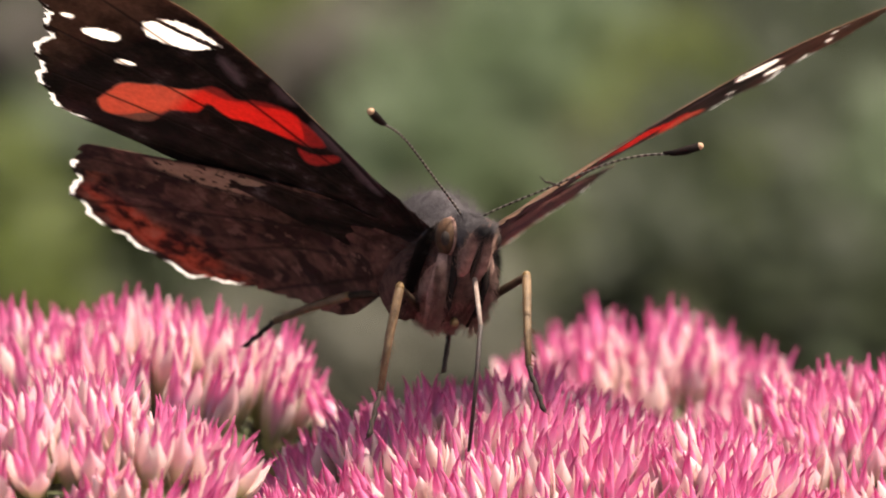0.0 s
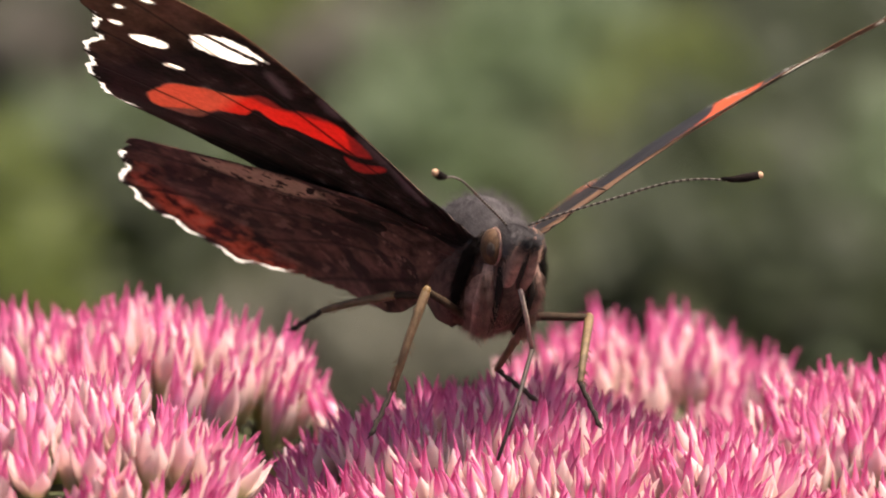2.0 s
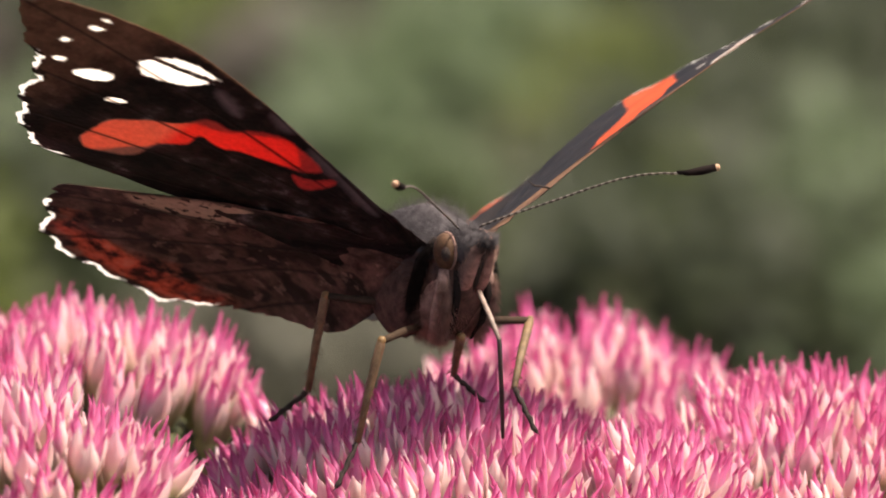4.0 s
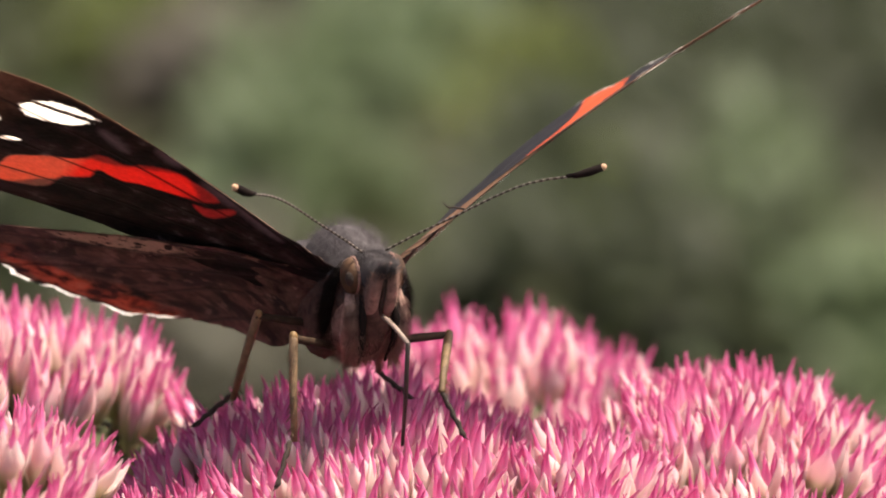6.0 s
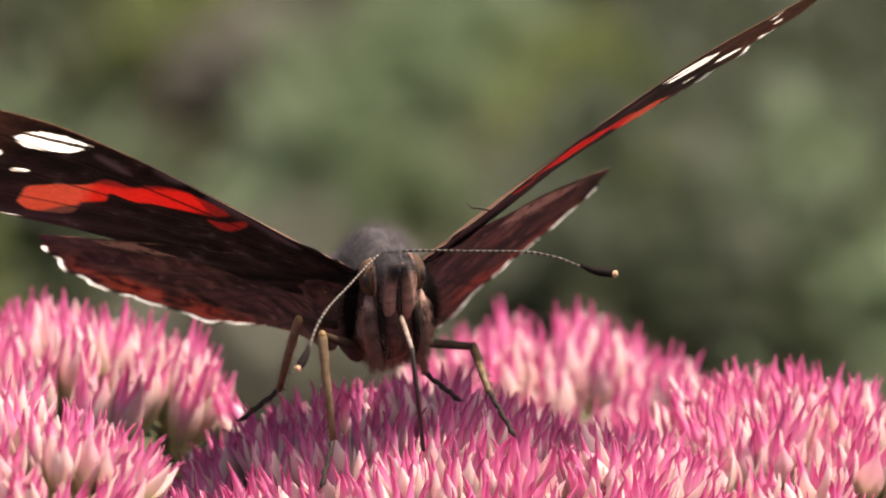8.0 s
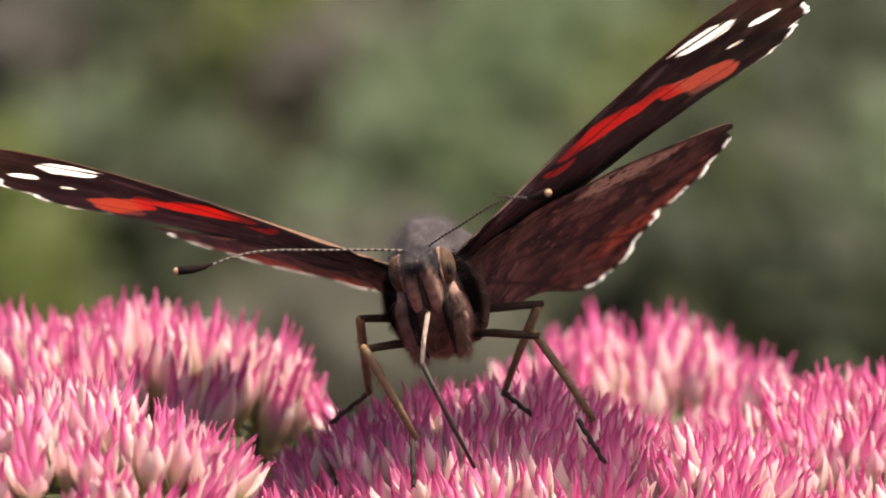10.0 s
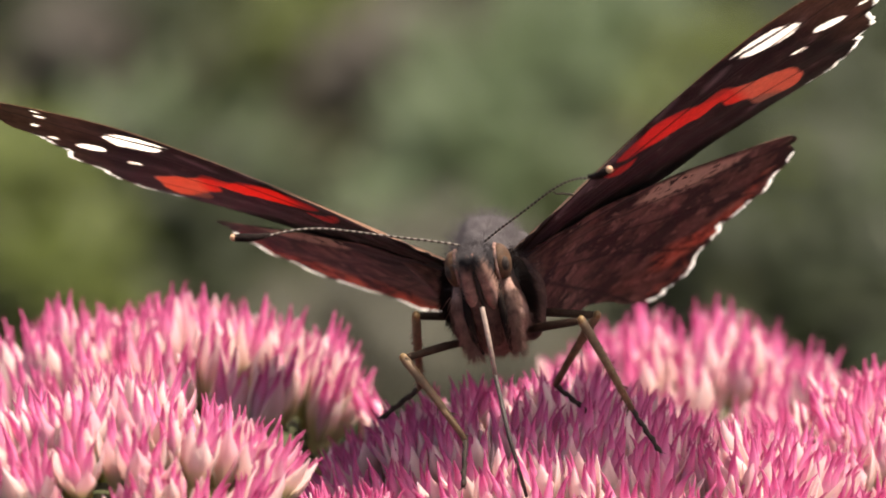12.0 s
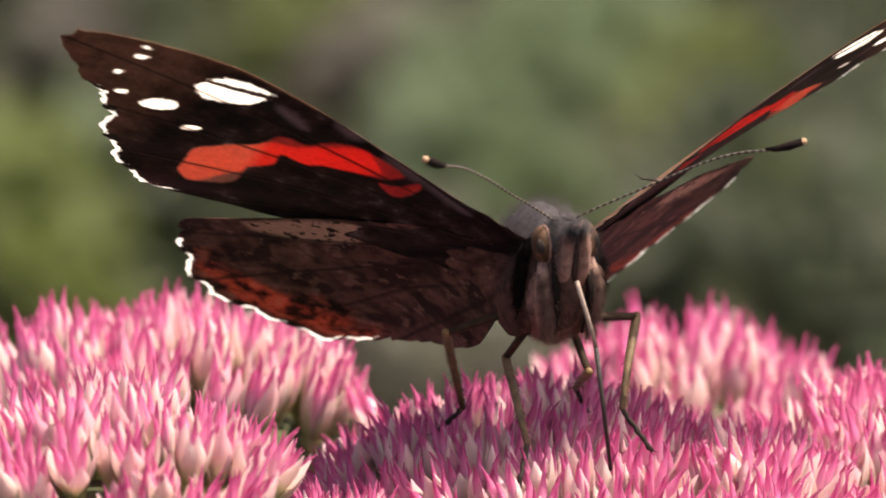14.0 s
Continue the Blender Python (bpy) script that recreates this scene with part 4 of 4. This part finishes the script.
def build_butterfly():
    fly = tagged(new("butterfly"), "dark butterfly with red bands and white spots on flowers", "butterfly")
    moving = {}
    for side, key in ((-1, "left"), (1, "right")):
        moving["fore", key] = part("forewing", wing_mesh("forewing", FORE_EDGE, (-1.0, -0.6), False, side), fly, label="dark forewing with red band, white spots and scalloped edge")
        moving["hind", key] = part("hindwing", wing_mesh("hindwing", HIND_EDGE if side < 0 else HIND_EDGE_WORN, (-0.8, -1.4), True, side), fly, label="mottled brown hindwing with reddish margin and white fringe")
    rnd = random.Random(3)
    level = Matrix.Rotation(radians(22), 3, "X")
    # thorax: grey fur above, pinkish below
    thorax = Shape().ball((0, 1.9, -1.8), (2.15, 4.6, 3.45), 22, 28, lumps=0.08)
    for side in (-1, 1):
        thorax.ball((side * 1.55, 2.2, -2.9), (0.95, 2.7, 2.2), 14, 16, lumps=0.08)
    thorax.slot = [1 if sum(thorax.v[i].z for i in f) / 4 < -0.5 else 0 for f in thorax.f]
    part("thorax", thorax.done("thorax", FUR, FLANK, turn=level), fly, label="thorax covered with grey-brown fur")

    def slanted(p):
        return Vector((p.x, p.y - 0.5 * p.z, p.z))

    breast = Shape().ball((0, -0.1, -3.0), (1.9, 2.1, 2.3), 18, 24, lumps=0.05, shape=slanted)
    part("breast", breast.done("breast", BREAST, turn=level), fly, label="pinkish brown furry breast")
    for side in (-1, 1):
        collar = Shape().tube([(side * 1.2, -0.9, 0.3), (side * 1.85, -0.55, -0.9), (side * 1.95, -0.1, -2.4), (side * 1.75, 0.6, -3.8), (side * 1.2, 1.4, -4.8)], [0.15, 0.36, 0.42, 0.40, 0.2], 10)
        r4 = random.Random(90 + side)
        for n in range(900):
            k = r4.uniform(0, 1)
            p = Vector((side * (1.3 + 0.7 * math.sin(math.pi * k)), -0.9 + 2.0 * k * k, 0.2 - 4.6 * k))
            g = Vector((side * abs(r4.gauss(0.6, 0.5)), r4.gauss(-0.4, 0.5), r4.gauss(-0.3, 0.4))).normalized()
            collar.spike(p + 0.3 * g, r4.uniform(0.25, 0.6) * (g + Vector((0, 0.3, -0.6))), 0.02)
        part("collar", collar.done("collar", BLACK, turn=level), fly, label="black furry band behind the eye")
    fur = Shape()
    for n in range(7000):
        d = Vector((rnd.gauss(0, 1), rnd.gauss(0, 1), rnd.gauss(0, 1))).normalized()
        low = d.z < -0.1 and d.y < 0.5
        c, s = ((0, -0.1, -3.0), (1.9, 2.1, 2.3)) if low else ((0, 1.8, -1.4), (1.95, 4.2, 2.9))
        p = Vector((c[0] + d.x * s[0] * 0.98, c[1] + d.y * s[1] * 0.98, c[2] + d.z * s[2] * 0.98))
        if low:
            p.y -= 0.5 * (p.z + 3.0)
        back = Vector((0, 0.7, -0.3 if low else 0.1))
        g = (d + back + 0.35 * Vector((rnd.gauss(0, 1), rnd.gauss(0, 1), rnd.gauss(0, 1)))).normalized() * (rnd.uniform(0.25, 0.7) if low else rnd.uniform(0.3, 1.3))
        fur.spike(p, g, 0.010, 1 if low else 0)
    for n in range(1500):
        d = Vector((rnd.gauss(0, 1), rnd.gauss(0, 1), abs(rnd.gauss(0, 1)))).normalized()
        p = Vector((d.x * 1.08, -1.95 + d.y * 1.7, -0.2 + d.z * 1.02))
        fur.spike(p, (d + Vector((0, -0.5, 0.4)) + 0.4 * Vector((rnd.gauss(0, 1), rnd.gauss(0, 1), rnd.gauss(0, 1)))).normalized() * rnd.uniform(0.2, 0.6), 0.014)
    part("fur", fur.done("fur", FUR, BREAST, turn=level), fly, label="fine grey and pinkish hairs")
    belly = Shape()
    belly.tube([(0, 4.6, -1.5), (0, 6.5, -1.6), (0, 9, -2.1), (0, 12, -2.9), (0, 14.5, -3.7), (0, 16, -4.3)], [1.5, 1.9, 1.9, 1.6, 1.0, 0.25], 16)
    part("abdomen", belly.done("abdomen", FUR, turn=level), fly, label="slender grey-brown abdomen")
    head = part("head", Shape().ball((0, -1.9, -0.15), (1.08, 1.55, 1.0), 14, 18, lumps=0.06).done("head", FUR, turn=level), fly, label="small furry grey head")
    for side in (-1, 1):
        part("eye", Shape().ball((side * 1.16, -1.80, -0.28), (0.55, 0.80, 0.95), 16, 20).done("eye", EYE_BROWN, turn=level), head, label="large brown compound eye")
        part("pupil", Shape().ball((side * 1.36, -2.27, -0.32), (0.30, 0.30, 0.45), 8, 12).done("pupil", DARK, turn=level), head, label="dark spot in the eye")
        rim = [(side * 1.02, -1.80 + 0.78 * math.cos(w), -0.28 + 0.93 * math.sin(w)) for w in np.linspace(0, 2 * math.pi, 21)]
        part("eye_rim", Shape().tube(rim, [0.09] * 21, 6).done("eye_rim", BREAST, turn=level), head, label="pale brown rim of the eye")
        palp = Shape()
        palp.tube([(side * 0.44, -2.0, -2.6), (side * 0.47, -2.65, -1.8), (side * 0.44, -3.1, -1.0), (side * 0.37, -3.5, -0.2), (side * 0.26, -3.85, 0.35), (side * 0.12, -4.1, 0.65)], [0.22, 0.34, 0.36, 0.31, 0.20, 0.05], 12)
        r3 = random.Random(60 + side)
        for n in range(1500):
            k = r3.uniform(0.0, 0.97)
            p = Vector((side * (0.42 - 0.3 * k * k), -2.25 - 1.8 * k, -2.1 + 2.5 * k))
            g = Vector((r3.gauss(0, 0.6) + side * 0.4, r3.gauss(-0.5, 0.4), r3.gauss(0.2, 0.5))).normalized()
            palp.spike(p + 0.24 * (1 - 0.5 * k) * g, r3.uniform(0.2, 0.5) * (g + Vector((0, -0.3, 1.1))), 0.02, 1 if k > 0.78 or (g.z > 0.5 and k > 0.4) else 0)
        part("palp", palp.done("palp", BREAST, FUR, turn=level), head, label="pinkish upturned furry palp")
    # the shaded gap between the palps, built as a solid dark strip
    palp_shade = Shape().tube([(0, -2.3, -2.6), (0, -2.85, -1.8), (0, -3.3, -1.0), (0, -3.65, -0.2), (0, -3.9, 0.3)], [0.06, 0.13, 0.14, 0.11, 0.04], 7)
    part("palp_shade", palp_shade.done("palp_shade_strip", DARK, turn=level), head, label="dark strip standing for the shade between the palps")
    # folded forelegs on the breast
    for side in (-1, 1):
        fold = Shape().tube([(side * 1.18, -1.75, -1.2), (side * 1.38, -1.85, -2.2), (side * 1.36, -1.45, -3.3), (side * 1.1, -0.25, -4.9)], [0.30, 0.38, 0.42, 0.22], 10)
        r3 = random.Random(80 + side)
        for n in range(700):
            k = r3.uniform(0, 1)
            p = Vector((side * (1.40 - 0.3 * k), -1.75 - 0.5 * math.sin(2.6 * k) + 1.5 * k * k, -1.5 - 3.3 * k))
            g = Vector((r3.gauss(0, 0.6), r3.gauss(-0.6, 0.4), r3.gauss(-0.5, 0.3))).normalized()
            fold.spike(p + 0.34 * g, r3.uniform(0.25, 0.5) * (g + Vector((0, 0, -1.0))), 0.02)
        part("foreleg", fold.done("foreleg", PALE_FUR, turn=level), fly, label="short furry pinkish foreleg folded on the breast")
        # black tube that stands for the shade between foreleg and breast
        gap = Shape().tube([(side * 0.84, -2.35, -1.2), (side * 0.90, -2.50, -2.6), (side * 0.86, -2.0, -3.9), (side * 0.72, -1.1, -4.9)], [0.16, 0.20, 0.18, 0.08], 7)
        part("gap_shade", gap.done("foreleg_gap_shade", BLACK, turn=level), fly, label="black strip for the shade in the gap beside the folded foreleg")
    # feelers, built along -y from the root
    for side, key in ((-1, "left"), (1, "right")):
        f = Shape()
        path, radii = [], []
        for n in range(60):
            s = n / 59
            path.append((0, -11.0 * s, 0.50 * math.sin(math.pi * s) - 0.32 * math.sin(2 * math.pi * s) * s - 0.2 * s))
            radii.append(0.056 + (0.010 if n % 2 else -0.005))
        f.tube(path, radii, 6)
        f.slot = [(k // 6) % 2 for k in range(len(f.slot))]
        antenna = part("antenna", f.done("antenna", DARK, PALE_RING), fly, label="thin ringed dark antenna")
        c = Shape().tube([(0, -10.4, 0.08), (0, -10.9, -0.10), (0, -11.6, -0.19), (0, -12.4, -0.22)], [0.07, 0.16, 0.23, 0.20], 9)
        part("club", c.done("antenna_club", BLACK), antenna, label="dark club")
        e = Shape().ball((0, -12.4, -0.22), (0.19, 0.19, 0.19), 8, 9)
        part("tip", e.done("antenna_tip", CLUB_TIP), antenna, label="pale orange tip")
        moving["antenna", key] = antenna
    hair = Shape().tube([(3.6, -1.95, 0.0), (3.2, -1.95, 0.42), (2.95, -2.0, 0.58), (2.88, -1.95, 1.0)], [0.05, 0.06, 0.05, 0.02], 6)
    part("bristle", hair.done("bristle", DARK), moving["fore", "right"], label="bent dark bristle on the wing's front edge")
    # legs and tongue: bones along -z from their joint
    for key in ("ML", "MR", "HL", "HR"):
        a, b = BONES[key]
        femur = Shape().tube([(0, 0, 0), (0, 0.05, -a * 0.4), (0, 0, -a * 0.9), (0, 0, -a)], [0.18, 0.23, 0.20, 0.17], 8)
        moving["femur", key] = part("femur", femur.done("femur", DARK_LEG), fly, label="dark femur")
        tib = Shape().tube([(0, 0, 0.12), (0, 0, -0.2), (0, 0.06, -b * 0.5), (0, 0, -b)], [0.19, 0.25, 0.22, 0.17], 8)
        r2 = random.Random(len(key) + ord(key[0]) + ord(key[1]))
        for n in range(34):
            w = r2.uniform(0, 6.3)
            tib.spike(Vector((0.19 * math.cos(w), 0.19 * math.sin(w), -b * r2.uniform(0.15, 1.0))), Vector((0.30 * math.cos(w), 0.30 * math.sin(w), -0.38)), 0.035)
        tib.ball((0, 0, 0.02), (0.225, 0.225, 0.26), 8, 10, slot=1)
        moving["tibia", key] = part("tibia", tib.done("tibia", LEG, KNEE), fly, label="tan spiny tibia with an ochre knee")
        tar = Shape()
        path, radii = [], []
        for n in range(11):
            path.append((0, 0.04 * math.sin(n * 2), -0.26 * n))
            radii.append(0.16 if n % 2 else 0.11)
        tar.tube(path, radii, 7)
        tar.spike(Vector((0.06, 0, -2.6)), Vector((0.2, 0.1, -0.25)), 0.05).spike(Vector((-0.06, 0, -2.6)), Vector((-0.2, 0.1, -0.25)), 0.05)
        moving["tarsus", key] = part("tarsus", tar.done("tarsus", DARK), fly, label="dark jointed tarsus with claws")
    a, b = BONES["PR"]
    moving["upper", "PR"] = part("tongue_root", Shape().tube([(0, 0, 0.1), (0, 0.1, -a * 0.5), (0, 0, -a)], [0.13, 0.13, 0.12], 8).done("tongue_root", TONGUE_PALE), fly, label="pale upper part of the coiled tongue")
    moving["lower", "PR"] = part("tongue", Shape().tube([(0, 0, 0.05), (0, -0.1, -b * 0.5), (0, 0, -b)], [0.125, 0.12, 0.09], 8).done("tongue", TONGUE), fly, label="dark brown lower part of the tongue")
    return fly, moving


BONES = {"ML": (3.9, 5.3), "MR": (3.9, 5.3), "HL": (4.2, 5.3), "HR": (4.2, 5.3), "PR": (3.4, 6.4)}
HIPS = {"ML": (-1.4, 0.3, -4.3), "MR": (1.4, 0.3, -4.3), "HL": (-1.0, 2.4, -3.6), "HR": (1.0, 2.4, -3.6), "PR": (0.0, -3.2, -2.3)}


def reach(hip, goal, a, b, pole):
    """The joint of a two-bone limb, and where its end really comes."""
    d = goal - hip
    far = min(max(d.length, abs(a - b) + 0.05), (a + b) * 0.995)
    d = d.normalized()
    k = (a * a - b * b + far * far) / (2 * far)
    side = pole - d * pole.dot(d)
    return hip + d * k + side.normalized() * math.sqrt(max(a * a - k * k, 0)), hip + d * far


def bone_pose(start, end):
    q = (end - start).normalized().to_track_quat("-Z", "Y")
    return Matrix.Translation(U * start) @ q.to_matrix().to_4x4()


def row_at(rows, t):
    for a, b in zip(rows, rows[1:]):
        if a[0] <= t <= b[0]:
            k = (t - a[0]) / (b[0] - a[0])
            return [x + (y - x) * k for x, y in zip(a[1:], b[1:])]
    return list(rows[-1][1:])


def twisted(rows, t):
    v = Vector(row_at(rows, t))
    return Matrix.Rotation(radians(v.length), 4, v)


def motions():
    times = [row[0] for row in FLIGHT]
    level = Matrix.Rotation(radians(22), 3, "X")
    poses = {row[0]: Matrix.Translation(place(*row[1:4])) @ body_turn(*row[4:7]) for row in FLIGHT}
    walk(FLY, [(t, poses[t]) for t in times])
    for side, key, n, fore, hind in ((-1, "left", 7, TWIST_L, TWIST_HL), (1, "right", 8, TWIST_R, TWIST_HR)):
        hinge = Matrix.Translation((side * HINGE * U, 0, 0))
        walk(MOVING["fore", key], [(row[0], hinge @ Matrix.Rotation(-side * radians(row[n]), 4, "Y") @ twisted(fore, row[0])) for row in FLIGHT])
        drop = Matrix.Translation((side * HINGE * U, 0, -0.12 * U))
        walk(MOVING["hind", key], [(row[0], drop @ Matrix.Rotation(-side * radians(row[n] + row[n + 2]), 4, "Y") @ twisted(hind, row[0])) for row in FLIGHT])
    for side, key, n in ((-1, "left", 0), (1, "right", 3)):
        rows = []
        for t in times:
            d = poses[t].to_3x3().inverted() @ Vector(row_at(FEELERS, t)[n:n + 3])
            rows.append((t, Matrix.Translation(U * level @ Vector((side * 0.62, -2.13, 0.9))) @ d.to_track_quat("-Y", "Z").to_matrix().to_4x4()))
        walk(MOVING["antenna", key], rows)
    feet = {"ML": FEET_ML, "MR": FEET_MR, "HL": FEET_HL, "HR": FEET_HR, "PR": FEET_PR}
    knees = {"ML": KNEE_ML, "MR": KNEE_MR, "HL": KNEE_HL, "HR": KNEE_HR, "PR": KNEE_PR}
    for key in ("ML", "MR", "HL", "HR", "PR"):
        a, b = BONES[key]
        first, second, third = [], [], []
        for t in times:
            back = poses[t].inverted()
            foot = Vector(row_at(feet[key], t))
            hip = Vector(row_at(FLIGHT, t)[:3]) + poses[t].to_3x3() @ level @ Vector(HIPS[key])
            pole = Vector(row_at(knees[key], t))
            inward = Vector((hip.x - foot.x, hip.y - foot.y, 0)).normalized()
            ankle = foot + {"M": 1.7 * inward + Vector((0, 0, 2.3)), "H": 2.2 * inward + Vector((0, 0, 1.8)), "P": Vector()}[key[0]]
            knee, end = reach(hip, ankle, a, b, pole)
            hip, knee, end, foot = [(back @ place(*p)) / U for p in (hip, knee, end, foot)]
            first.append((t, bone_pose(hip, knee)))
            second.append((t, bone_pose(knee, end)))
            third.append((t, bone_pose(end, foot)))
        if key == "PR":
            walk(MOVING["upper", key], first)
            walk(MOVING["lower", key], second)
        else:
            walk(MOVING["femur", key], first)
            walk(MOVING["tibia", key], second)
            walk(MOVING["tarsus", key], third)


FLY, MOVING = build_butterfly()

# ---- the flower heads, with their single florets and petals ----
LABEL = "domed head of pink and cream stonecrop florets"
build_head(LABEL + ", partly shaded", (3.0, 6.5, -8.7), (13.0, 17.0), 5.0, 2.25, 1)
build_head(LABEL + ", sloping away", (22.6, 15.0, -9.5), (10.4, 16.0), 5.2, 2.35, 2)
build_head(LABEL + ", tall and rounded", (-17.4, 26.0, -8.0), (10.0, 10.0), 2.6, 2.75, 3, drop=2.6, kinds=PLUMP, stand=1.4, uneven=0.45)
build_head(LABEL + ", small and drooping", (-6.6, 24.0, -12.4), (1.2, 1.4), 0.8, 2.3, 10, kinds=PLUMP, stand=0.2)
build_head(LABEL + ", set low", (-18.6, -12.0, -4.9), (9.4, 8.0), 3.6, 2.2, 4, drop=2.8, stand=0.9, uneven=0.4)
build_head(LABEL + ", lowest in the gap", (-7.3, -5.5, -11.6), (7.3, 6.5), 3.2, 2.25, 6)
build_head(LABEL + ", between two larger heads", (13.6, 3.0, -10.0), (6.5, 9.0), 3.0, 2.25, 8)
build_head(LABEL + ", low in front", (14.0, -8.0, -11.2), (8.0, 7.0), 4.0, 2.25, 7)
build_head(LABEL + ", low beside the others", (25.5, -6.0, -12.0), (9.5, 8.0), 3.6, 2.25, 9)
build_head(LABEL + ", set back", (11.4, 45.0, -12.0), (8.9, 8.4), 3.0, 2.85, 15, kinds=PLUMP, stand=1.4, uneven=0.45)

motions()
